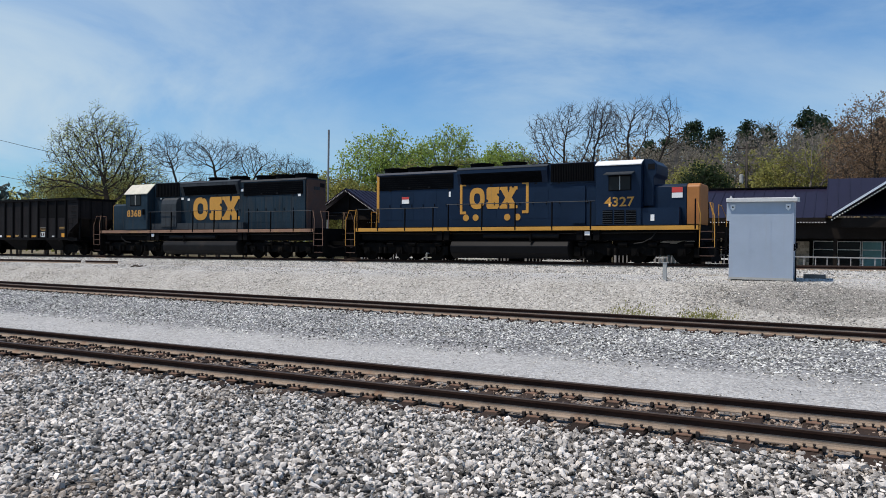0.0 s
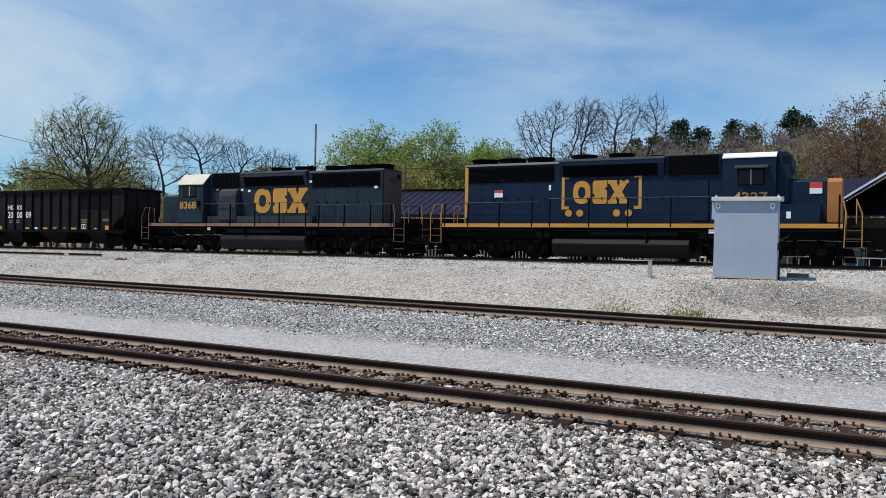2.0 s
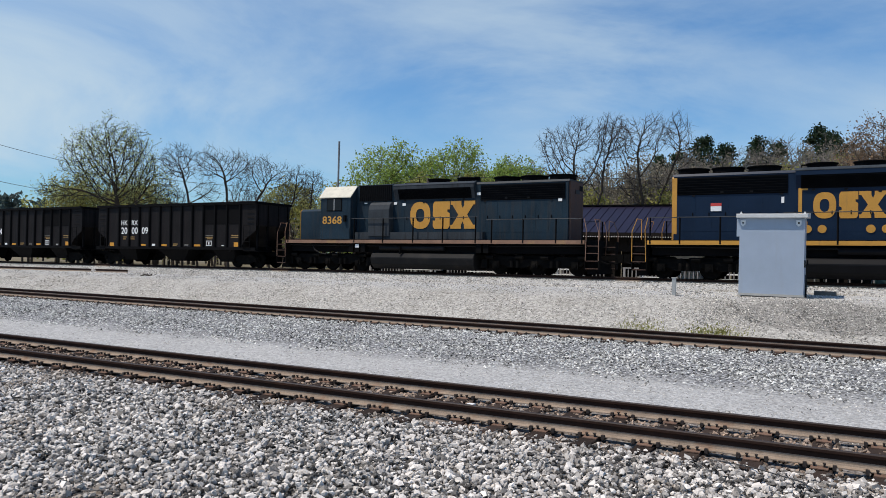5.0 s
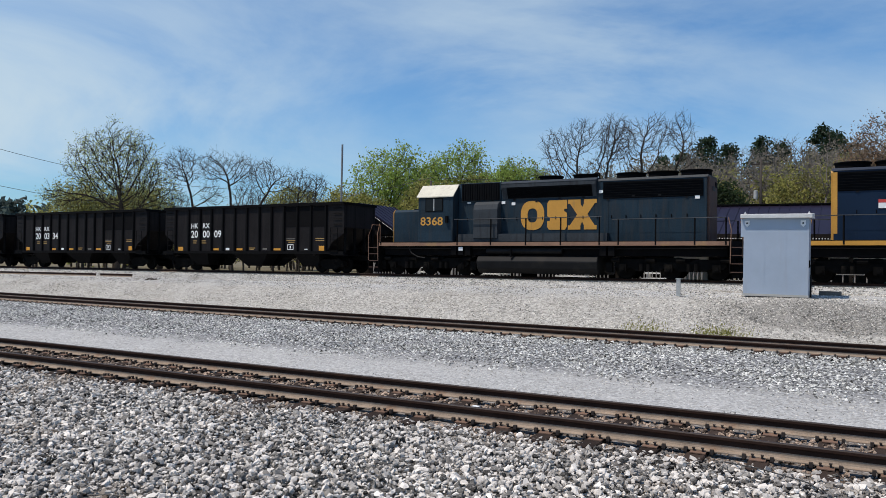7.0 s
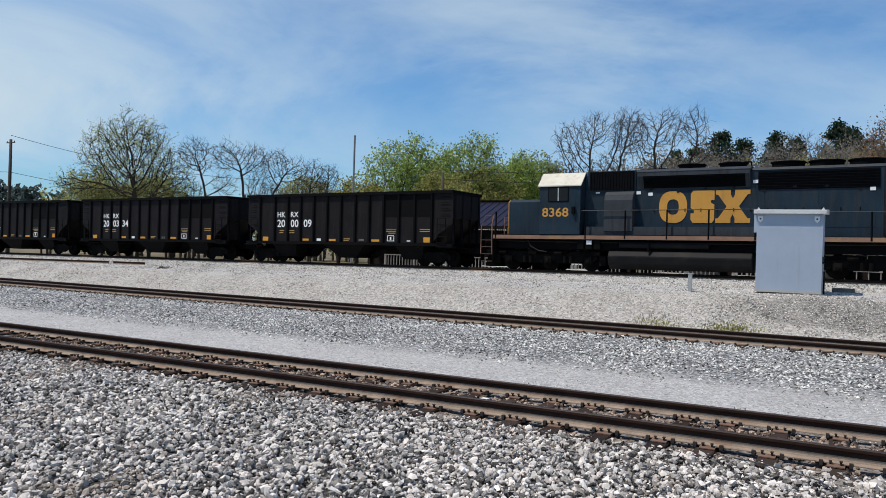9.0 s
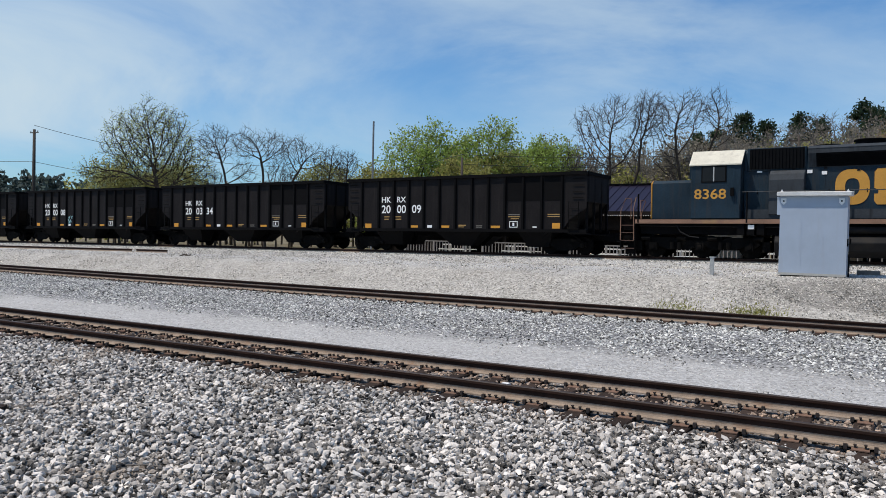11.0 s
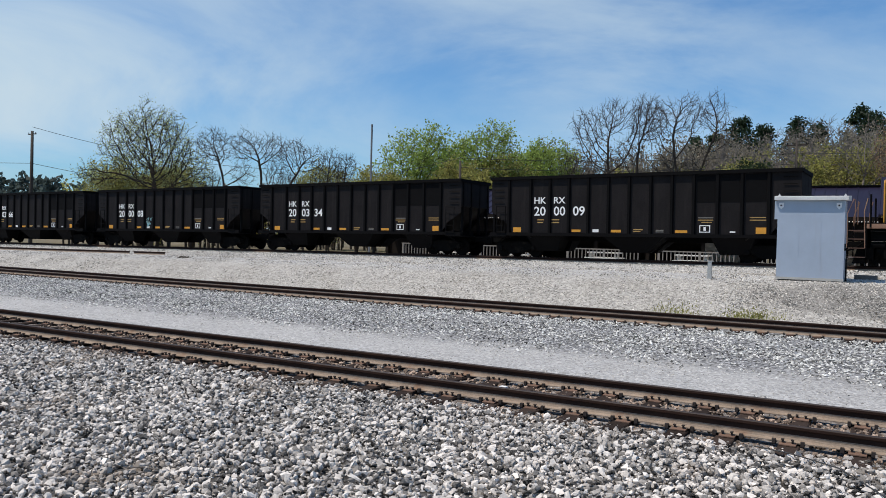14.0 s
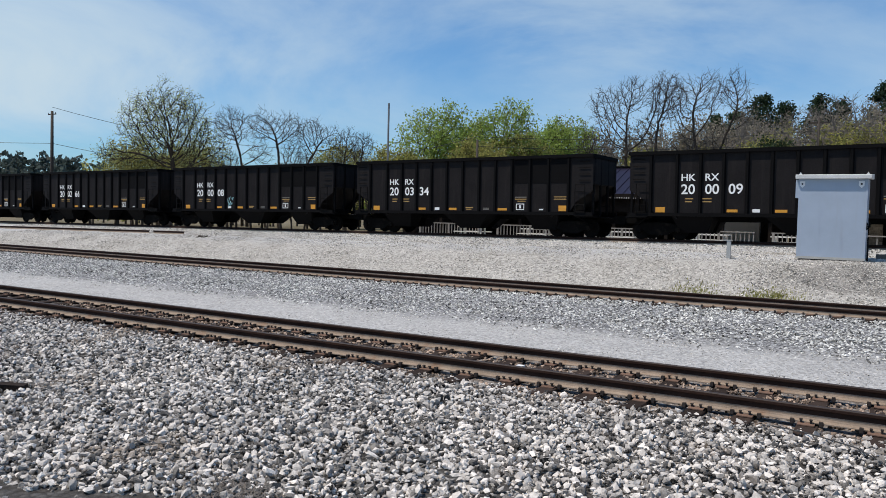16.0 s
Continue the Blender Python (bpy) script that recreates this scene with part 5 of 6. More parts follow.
pc = part("piece_of_paper", prism(B(), [(-0.06, -0.04), (0.05, -0.05), (0.06, 0.03), (-0.05, 0.05)], "z", 0, 0.02), M_TRIM)
pc.matrix_basis = Matrix.Translation((-5.02, 10.62, 0.02))
tagged(pc, "small white scrap lying between the siding rails", "scrap")
for k, (wx, wy, wn_) in enumerate(((-3.75, 25.4, 700), (-6.1, 25.6, 260))):
    cxs, cys = rs.normal(wx, 0.42, wn_), rs.normal(wy, 0.28, wn_)
    hh, an = rs.uniform(0.05, 0.12, wn_), rs.uniform(0, 6.28, wn_)
    base = np.stack([cxs, cys, land(cxs, cys) - 0.01], -1)
    dv = np.stack([np.cos(an), np.sin(an), 0 * an], -1) * 0.02
    V = np.stack([base - dv, base + dv, base + np.stack([rs.normal(0, 0.03, wn_), rs.normal(0, 0.03, wn_), hh], -1)], 1).reshape(-1, 3)
    wd = new("weeds", big_mesh("weeds", V, np.arange(len(V)).reshape(-1, 3), M_OLIVE))
    tagged(wd, "small patch of yellow-green weeds in the gravel", "weeds", kind="stuff")


cb = part("cable", rod(B(), [at_ground(x, y, 0.06 + 0.02 * (k % 2)) for k, (x, y) in enumerate(((-1.3, 9.3), (-0.96, 9.14), (-0.75, 9.1), (-0.43, 8.81), (-0.21, 8.49), (0.0, 8.0), (0.1, 7.4)))], 0.007), M_CABLE)
tagged(cb, "thin black cable lying across the ballast stones", "cable")
lump = part("broken_tie_chunk", box(B(), -0.16, 0.16, -0.06, 0.06, 0.0, 0.09), M_TIE, bevel=0.02)
lump.matrix_basis = Matrix.Translation(at_ground(-9.45, 5.45, 0.01)) @ pose(0, 0, 0, 4, 3, 35)
tagged(lump, "dark broken piece of tie wood on the stones", "wood")
dx_, dy_ = rs.normal(-4.6, 0.22, 700), rs.normal(4.55, 0.16, 700)
stones("dirt_clods", "brown patch of dirt clods among the stones", dx_, dy_, rs.uniform(0.02, 0.05, 700), rs.uniform(0.02, 0.06, 700), M_TIESPLIT, False)


# ---- depot behind the train ----
DEPOT_Z = 0.92


def seam_roof(parent, x0, x1, y0, z0, y1, z1, step=0.52, name="roof_slope", up=1):
    """A slope of standing-seam metal from the eave (y0, z0) to the ridge (y1, z1)."""
    rf = part(name, prism(B(), [(y0, z0), (y0, z0 + 0.06), (y1, z1 + 0.06), (y1, z1)], "x", x0, x1), M_SEAM, parent)
    k = int((x1 - x0) / step)
    for i in range(k + 1):
        x = x0 + (x1 - x0) * i / k
        x = min(max(x, x0 + 0.02), x1 - 0.02)
        part("seam", prism(B(), [(y0, z0 + 0.06), (y0, z0 + 0.10), (y1, z1 + 0.10), (y1, z1 + 0.06)], "x", x - 0.018, x + 0.018), M_SEAM, rf)
    return rf


def bulbs(parent, pts):
    """A string of small white eave bulbs."""
    n = len(pts)
    V = (OCT_V[None] * 0.036 + np.array(pts)[:, None]).reshape(-1, 3)
    F = (OCT_F[None] + (np.arange(n) * 6)[:, None, None]).reshape(-1, 3)
    ob = new("eave_bulbs", big_mesh("eave_bulbs", V, F, M_TRIM))
    ob.parent = parent
    return tagged(ob, "row of small white bulbs", kind="stuff")


def depot():
    dp = empty("depot_building", "long low depot with dark purple standing-seam roof and open porch", "building")
    xa, xb, ye, yr, ze, zr = -27.5, -0.75, 43.2, 47.6, 3.72, 5.50
    seam_roof(dp, xa, xb, ye, ze, yr, zr)
    seam_roof(dp, xa, xb, 2 * yr - ye, ze, yr, zr, step=2.2, name="rear_roof_slope")
    part("ridge_cap", box(B(), xa, xb, yr - 0.16, yr + 0.16, zr + 0.07, zr + 0.15), M_BLACK, dp)
    part("eave_board", box(B(), xa, xb, ye - 0.05, ye, ze - 0.2, ze + 0.07), M_DKWOOD, dp)
    bulbs(dp, [(x, ye - 0.08, ze - 0.17) for x in np.arange(xa, xb, 0.135)])
    # the cross gable at the near end, with its bright rake
    gx0, gx1, gz = -0.45, 7.0, 3.80
    gm, gt = (gx0 + gx1) / 2, 6.35
    for sgn, e in ((-1, gx0), (1, gx1)):
        pts = [(e, gz), (e, gz + 0.08), (gm, gt + 0.08), (gm, gt)]
        part("gable_roof", prism(B(), pts, "y", 42.2, 50.0), M_SEAM, dp)
        part("rake_board", prism(B(), [(e, gz + 0.0), (e, gz + 0.12), (gm, gt + 0.12), (gm, gt)], "y", 42.1, 42.19), M_FASCIA, dp, "bright metal rake board")
        bulbs(dp, [(e + (gm - e) * k, 42.06, gz - 0.16 + (gt - gz) * k) for k in np.arange(0, 1, 0.03)])
    part("gable_truss", prism(B(), [(gx0 + 0.4, gz - 0.05), (gx1 - 0.4, gz - 0.05), (gx1 - 0.4, gz - 0.5), (gx0 + 0.4, gz - 0.5)], "y", 42.5, 42.7), M_DKWOOD, dp)
    seam_roof(dp, gx0 - 0.3, 3.0, ye + 0.2, ze + 0.15, yr + 0.6, zr + 0.55)
    # walls
    for a, b in ((xa + 0.5, -12.5), (-12.4, -6.2), (-6.1, 8.0)):
        part("wall", box(B(), a, b, 47.0, 47.25, DEPOT_Z, 3.9), M_DKWOOD, dp)
    part("white_wall_panel", box(B(), -9.6, -7.6, 46.6, 46.98, DEPOT_Z, 3.4), M_WALLWHITE, dp)
    part("porch_lintel", box(B(), xa, 8.0, 43.6, 43.9, 2.75, 3.68), M_DKWOOD, dp)
    for x in (-27.0, -24, -21, -18, -15, -12, -9, -6.6, -3.5, -0.3, 2.6, 5.5):
        part("porch_post", box(B(), x - 0.09, x + 0.09, 43.65, 43.83, DEPOT_Z, 2.75), M_DKWOOD, dp, bevel=0.01)
    # glazing and doors below the porch at the near end
    for x, w, z1, m in ((-1.35, 1.0, 2.62, M_GLASS), (-0.2, 1.05, 2.62, M_GLASS), (0.98, 0.86, 2.62, M_TEALDOOR), (2.0, 1.2, 2.62, M_GLASS), (3.4, 1.2, 2.62, M_GLASS)):
        wi = part("window", box(B(), x - 0.05, x + w + 0.05, 46.9, 46.97, 1.25, z1 + 0.05), M_TRIM, dp)
        part("pane", box(B(), x, x + w, 46.87, 46.895, 1.3, 2.18), m, wi)
        part("pane", box(B(), x, x + w, 46.87, 46.895, 2.23, z1), m, wi)
    pier = part("stone_pier", box(B(), -2.15, -1.55, 45.6, 46.0, DEPOT_Z, 2.62), M_LIMESTONE, dp, bevel=0.03)
    rr = random.Random(8)
    for row in range(11):
        x = -2.16 - 0.1 * (row % 2)
        while x < -1.56:
            w = rr.uniform(0.14, 0.26)
            a, b = max(x, -2.16), min(x + w, -1.54)
            if b - a > 0.05:
                part("stone", box(B(), a, b - 0.015, 45.56, 45.62, DEPOT_Z + row * 0.152, DEPOT_Z + row * 0.152 + 0.138), M_LIMESTONE, pier)
            x += w
    return dp


depot()


def pavilion():
    """The gabled porch that faces the tracks."""
    pv = empty("gabled_pavilion", "small open pavilion with dark metal gable roof and white bulb trim", "pavilion")
    x0, x1, zc, zp, y0, y1 = -31.4, -25.6, 3.85, 5.62, 42.0, 46.5
    xm = (x0 + x1) / 2
    for sgn, e in ((-1, x0), (1, x1)):
        rf = part("roof_slope", prism(B(), [(e, zc), (e, zc + 0.07), (xm, zp + 0.07), (xm, zp)], "y", y0, y1), M_SEAM, pv)
        for k in range(9):
            yy = y0 + 0.05 + k * 0.54
            part("seam", prism(B(), [(e, zc + 0.07), (e, zc + 0.11), (xm, zp + 0.11), (xm, zp + 0.07)], "y", yy - 0.018, yy + 0.018), M_SEAM, rf)
        bulbs(pv, [(e + (xm - e) * k, y0 - 0.06, zc - 0.06 + (zp - zc) * k) for k in np.arange(0, 1, 0.035)])
        part("rake_board", prism(B(), [(e, zc - 0.16), (e, zc), (xm, zp), (xm, zp - 0.16)], "y", y0 - 0.03, y0 - 0.002), M_DKWOOD, pv)
        part("post", box(B(), e + 0.25 * -sgn - 0.09, e + 0.25 * -sgn + 0.09, y0 + 0.3, y0 + 0.48, DEPOT_Z, zc + 0.05), M_DKWOOD, pv)
        part("post", box(B(), e + 0.25 * -sgn - 0.09, e + 0.25 * -sgn + 0.09, y1 - 0.5, y1 - 0.32, DEPOT_Z, zc + 0.05), M_DKWOOD, pv)
    part("tie_beam", box(B(), x0 + 0.2, x1 - 0.2, y0 + 0.3, y0 + 0.42, zc - 0.15, zc + 0.1), M_DKWOOD, pv)
    part("king_post", box(B(), xm - 0.08, xm + 0.08, y0 + 0.3, y0 + 0.42, zc, zp - 0.1), M_DKWOOD, pv)
    # added dark sheet and dark wall colour stand for the gable's shaded interior
    part("gable_board", prism(B(), [(x0 + 0.5, zc + 0.12), (x1 - 0.5, zc + 0.12), (xm, zp - 0.18)], "y", y0 + 0.43, y0 + 0.5), M_DKWOOD, pv)
    part("back_wall", box(B(), x0 + 0.3, x1 - 0.3, y1 - 0.3, y1 - 0.15, DEPOT_Z, 4.2), M_DKWOOD, pv)


pavilion()
part_platform = part("platform", box(B(), -34, 12, 41.4, 52, 0.4, DEPOT_Z), M_CONC, bevel=0.02)
tagged(part_platform, "low grey concrete platform before the depot", "platform", kind="structure")


def railing(x0, x1, y, mat_rail, label, pick=0.16, z=DEPOT_Z, h=0.95):
    rl = empty("railing", label, "railing", "platform railings")
    part("top_rail", box(B(), x0, x1, y - 0.05, y + 0.05, z + h - 0.06, z + h), mat_rail, rl)
    part("bottom_rail", box(B(), x0, x1, y - 0.03, y + 0.03, z + 0.1, z + 0.15), mat_rail, rl)
    x = x0 + 0.08
    i = 0
    while x < x1:
        wide = i % 10 == 0
        w = 0.055 if wide else 0.022
        part("post" if wide else "picket", box(B(), x - w, x + w, y - w, y + w, z, z + h - 0.06), mat_rail, rl)
        x += pick
        i += 1
    return rl


railing(-2.2, 7.5, 41.6, M_WOODRAIL, "grey weathered platform railing beside the depot", pick=0.5)
for a, b in ((-27, -22.5), (-21.5, -17), (-16, -11.8), (-10.9, -7.0), (-6.2, -2.6)):
    railing(a, b, 41.6, M_WOODRAIL, "grey picket railing along the depot platform", pick=0.21)


def picnic_table(x, y):
    tb_ = empty("picnic_table", "white picnic table with benches on the platform", "table", "picnic tables on the platform")
    tb_.matrix_basis = pose(x, y, DEPOT_Z)
    part("tabletop", box(B(), -0.9, 0.9, -0.38, 0.38, 0.70, 0.76), M_TRIM, tb_, bevel=0.01)
    for s in (-1, 1):
        part("bench", box(B(), -0.9, 0.9, s * 0.7 - 0.14, s * 0.7 + 0.14, 0.42, 0.47), M_TRIM, tb_, bevel=0.01)
        part("leg", prism(B(), [(s * 0.7 - 0.05, 0), (s * 0.7 + 0.05, 0), (s * 0.7 + 0.02, 0.7), (s * 0.7 - 0.08, 0.7)], "y", -0.3, -0.24), M_TRIM, tb_)
        part("leg", prism(B(), [(s * 0.7 - 0.05, 0), (s * 0.7 + 0.05, 0), (s * 0.7 + 0.02, 0.7), (s * 0.7 - 0.08, 0.7)], "y", 0.24, 0.3), M_TRIM, tb_)


for x in (-23.5, -19.2, -14.0, -9.2, -5.4):
    picnic_table(x, 42.3)


# ---- poles and wires ----
def spot(bearing, far):
    """A place on the ground so many degrees left of straight across the tracks, so far from the camera."""
    b = radians(bearing)
    return -math.sin(b) * far, math.cos(b) * far


def utility_pole(x, y, height, label, arms=1, can=False, r=0.15, material=M_POLE):
    up = empty("utility_pole", label, "pole", "poles")
    up.matrix_basis = Matrix.Translation(at_ground(x, y, -0.3))
    bm = B()
    rings = []
    for z, q in ((0, r), (height * 0.5, r * 0.85), (height, r * 0.65)):
        rings.append([bm.verts.new((q * math.cos(a * 0.7854), q * math.sin(a * 0.7854), z)) for a in range(8)])
    for a, b in zip(rings, rings[1:]):
        for j in range(8):
            bm.faces.new((a[j], a[(j + 1) % 8], b[(j + 1) % 8], b[j]))
    bm.faces.new(rings[-1])
    part("shaft", bm, material, up, smooth=True)
    for k in range(arms):
        part("crossarm", box(B(), -0.9, 0.9, -0.06, 0.06, height - 0.5 - k * 0.8, height - 0.38 - k * 0.8), material, up)
        for xx in (-0.8, 0, 0.8):
            part("insulator", cyl(B(), "z", (xx, 0), 0.05, height - 0.38 - k * 0.8, height - 0.2 - k * 0.8, 8), M_TANKGREY, up)
    if can:
        part("transformer", cyl(B(), "z", (-0.42, -0.1), 0.19, height - 3.75, height - 2.95, 14), M_POST, up, "pale transformer can", bevel=0.03)
    return up


def wire(a, b, sag, r=0.02):
    a, b = Vector(a), Vector(b)
    pts = [a.lerp(b, k / 14) - Vector((0, 0, sag * 4 * (k / 14) * (1 - k / 14))) for k in range(15)]
    w = part("overhead_wire", rod(B(), pts, r, 4), M_CABLE)
    return tagged(w, "thin black overhead wire", "wire", group="overhead wires")


mx_, my_ = spot(35.4, 62)
ms = part("mast", rod(B(), [(0, 0, -0.4), (0, 0, 10.6)], 0.075, 8), M_STEELPOLE)
ms.matrix_basis = Matrix.Translation(at_ground(mx_, my_))
tagged(ms, "tall slim grey steel mast", "mast")
utility_pole(*spot(57.8, 122), 16.0, "tall dark wooden utility pole", 1, r=0.28)
utility_pole(*spot(5.9, 80), 11.4, "wooden utility pole with a pale transformer can", 1, True)
utility_pole(*spot(28.9, 66), 8.6, "wooden utility pole behind the pavilion", 0, True)
utility_pole(*spot(43.0, 92), 8.0, "dark wooden utility pole among bare trees", 0)
p0, p1 = spot(57.8, 122), spot(80, 150)
wire((p0[0], p0[1], 16.0), (-85, 96, 12.5), 1.2, 0.03)
wire((p0[0], p0[1], 11.0), (p1[0], p1[1], 11.5), 0.6, 0.03)
wire((p0[0], p0[1], 11.0), (-85, 96, 8.0), 0.8, 0.03)
q0, q1 = spot(5.9, 80), spot(28.9, 66)
wire((q0[0], q0[1], 11.0), (q1[0], q1[1], 9.0), 0.5)
wire((q0[0], q0[1], 10.0), (q1[0], q1[1], 8.2), 0.5)
wire((q0[0], q0[1], 11.0), (40, 84, 11.5), 0.6)
wire((q1[0], q1[1], 9.0), (-75, 80, 9.0), 0.9)


# ---- trees ----
class Limbs:
    """Collects the tapered branches of simple trees."""

    def __init__(self, seed):
        self.r = random.Random(seed)
        self.v, self.f = [], []

    def tube(self, pts, radii, k):
        base = len(self.v)
        for i, (p, q) in enumerate(zip(pts, radii)):
            d = (pts[min(i + 1, len(pts) - 1)] - pts[max(i - 1, 0)])
            s = d.cross(Vector((0.31, 0.17, 0.93))).normalized() if d.length else Vector((1, 0, 0))
            u = s.cross(d).normalized()
            for j in range(k):
                a = 2 * math.pi * j / k
                self.v.append(p + q * (math.cos(a) * s + math.sin(a) * u))
        for i in range(len(pts) - 1):
            for j in range(k):
                a, b = base + i * k + j, base + i * k + (j + 1) % k
                self.f.append((a, b, b + k, a + k))


def blades(centers, per, size, jitter, rnd):
    """Small leaf quads scattered round the twig points."""
    c = np.repeat(np.array([tuple(q) for q in centers]), per, 0)
    n = len(c)
    c = c + rnd.normal(0, jitter, (n, 3))
    a, b = rnd.normal(0, 1, (n, 3)), rnd.normal(0, 1, (n, 3))
    a /= np.linalg.norm(a, axis=1, keepdims=True)
    b -= (a * b).sum(1, keepdims=True) * a
    b /= np.linalg.norm(b, axis=1, keepdims=True)
    s = size * rnd.uniform(0.5, 1.3, (n, 1))
    a, b = a * s, b * s * 0.6
    return np.stack([c - a, c - b, c + a, c + b], 1).reshape(-1, 3), np.arange(4 * n).reshape(-1, 4)


def skeleton(rnd, height, lobes, fork, lean, n, step, kill):
    """Branches that grow step by step towards points of light scattered in the lobes of the crown."""
    p = [np.array((0.0, 0.0, -0.4))]
    par, d = [-1], [np.array((lean, 0.0, 1.0))]
    while p[-1][2] < fork * height:
        way = d[-1] + np.array((rnd.normal(0, 0.04), rnd.normal(0, 0.04), 0))
        way /= np.linalg.norm(way)
        p.append(p[-1] + way * step), d.append(way), par.append(len(p) - 2)
    w = np.array([q[4] for q in lobes])
    pick = rnd.choice(len(lobes), n, p=w / w.sum())
    lob = np.array([q[:4] for q in lobes])[pick] * height
    u = rnd.normal(0, 1, (n, 3))
    u /= np.linalg.norm(u, axis=1, keepdims=True)
    u = u * rnd.uniform(0.12, 1, (n, 1)) ** 0.40 + rnd.normal(0, 0.10, (n, 3))
    goal = np.stack([lob[:, 0] + u[:, 0] * lob[:, 2], u[:, 1] * lob[:, 2] * 0.9, lob[:, 1] + u[:, 2] * lob[:, 3]], -1)
    near = np.full(n, 1e9)
    who = np.zeros(n, int)
    fresh, kids = list(range(len(p) // 2, len(p))), {}
    for _ in range(170):
        pos = np.array([p[i] for i in fresh])
        dist = np.linalg.norm(goal[:, None] - pos[None], axis=2)
        k = dist.argmin(1)
        m = dist[np.arange(len(goal)), k]
        better = m < near
        near[better], who[better] = m[better], np.array(fresh)[k[better]]
        live = near > kill
        goal, near, who = goal[live], near[live], who[live]
        if not len(goal):
            break
        fresh = []
        for i in np.unique(who):
            if kids.get(i, 0) > 3:
                near[who == i] = 0
                continue
            to = goal[who == i] - p[i]
            way = (to / np.linalg.norm(to, axis=1, keepdims=True)).mean(0)
            way = way / (np.linalg.norm(way) + 1e-6) + 0.55 * d[i] + rnd.normal(0, 0.16, 3)
            way /= np.linalg.norm(way)
            kids[i] = kids.get(i, 0) + 1
            p.append(p[i] + way * step), d.append(way), par.append(i)
            fresh.append(len(p) - 1)
        if not fresh:
            break
    return np.array(p), np.array(par), np.array(d)


def limb_mesh(a, b, ra, rb, sides):
    """Tapered bars from the points a to b."""
    d = b - a
    d = d / (np.linalg.norm(d, axis=1, keepdims=True) + 1e-9)
    s_ = np.cross(d, np.array((0.31, 0.17, 0.93)))
    s_ /= np.linalg.norm(s_, axis=1, keepdims=True) + 1e-9
    u = np.cross(s_, d)
    n = len(a)
    ang = 2 * np.pi * np.arange(sides) / sides
    ring = np.cos(ang)[None, :, None] * s_[:, None] + np.sin(ang)[None, :, None] * u[:, None]
    V = np.concatenate([a[:, None] + ring * ra[:, None, None], b[:, None] + ring * rb[:, None, None]], 1).reshape(-1, 3)
    j = np.arange(sides)
    q = np.stack([j, (j + 1) % sides, (j + 1) % sides + sides, j + sides], -1)
    return V, (q[None] + (np.arange(n) * 2 * sides)[:, None, None]).reshape(-1, 4)


ROUND = ((0.0, 0.68, 0.30, 0.30, 1.0),)


def tree(bearing, far, height, label, seed, lobes=ROUND, fork=0.3, lean=0.0, bark=M_BARK, leaf=None, per=2, size=0.16, jitter=0.25, n=1000, tip=0.016, twigs=2, stout=2.35, category="tree"):
    """One tree; its lobes are (across, up, half width, half height, share) in parts of its height."""
    rnd = np.random.RandomState(seed)
    p, par, d = skeleton(rnd, height, lobes, fork, lean, n, height * 0.022, height * 0.025)
    area = np.zeros(len(p))
    for i in range(len(p) - 1, 0, -1):
        if area[i] == 0:
            area[i] = tip ** stout
        area[par[i]] += area[i]
    rad = np.maximum(area, tip ** stout) ** (1 / stout)
    rad[0] *= 1.25
    e = np.arange(1, len(p))
    ra, rb = np.minimum(rad[par[e]], rad[e] * 1.35), rad[e]
    big = rb > 0.06
    V1, F1 = limb_mesh(p[par[e[big]]], p[e[big]], ra[big], rb[big], 6)
    thin = e[~big]
    sides = np.repeat(thin[rad[thin] < 0.05], twigs)
    way = d[sides] + rnd.normal(0, 0.55, (len(sides), 3)) + np.array((0, 0, 0.15))
    way /= np.linalg.norm(way, axis=1, keepdims=True)
    ends = p[sides] + way * rnd.uniform(0.02, 0.06, (len(sides), 1)) * height
    a, b = np.concatenate([p[par[thin]], p[sides]]), np.concatenate([p[thin], ends])
    V2, F2 = limb_mesh(a, b, np.concatenate([ra[~big], np.full(len(sides), tip * 0.75)]), np.concatenate([rb[~big], np.full(len(sides), tip * 0.4)]), 3)
    V, F = np.concatenate([V1, V2]), np.concatenate([F1, F2 + len(V1)])
    k = height / V[:, 2].max()
    x, y = spot(bearing, far)
    tr = empty("tree", label, category)
    tr.matrix_basis = Matrix.Translation(at_ground(x, y)) @ pose(0, 0, 0, 0, 0, bearing)
    trunk_ob = new("trunk", big_mesh("trunk", V * k, F, bark))
    trunk_ob.parent = tr
    if leaf:
        lv, lf = blades(ends * k, per, size, jitter, rnd)
        cr = new("crown", big_mesh("crown", lv, lf, leaf))
        cr.parent = tr
    return tr


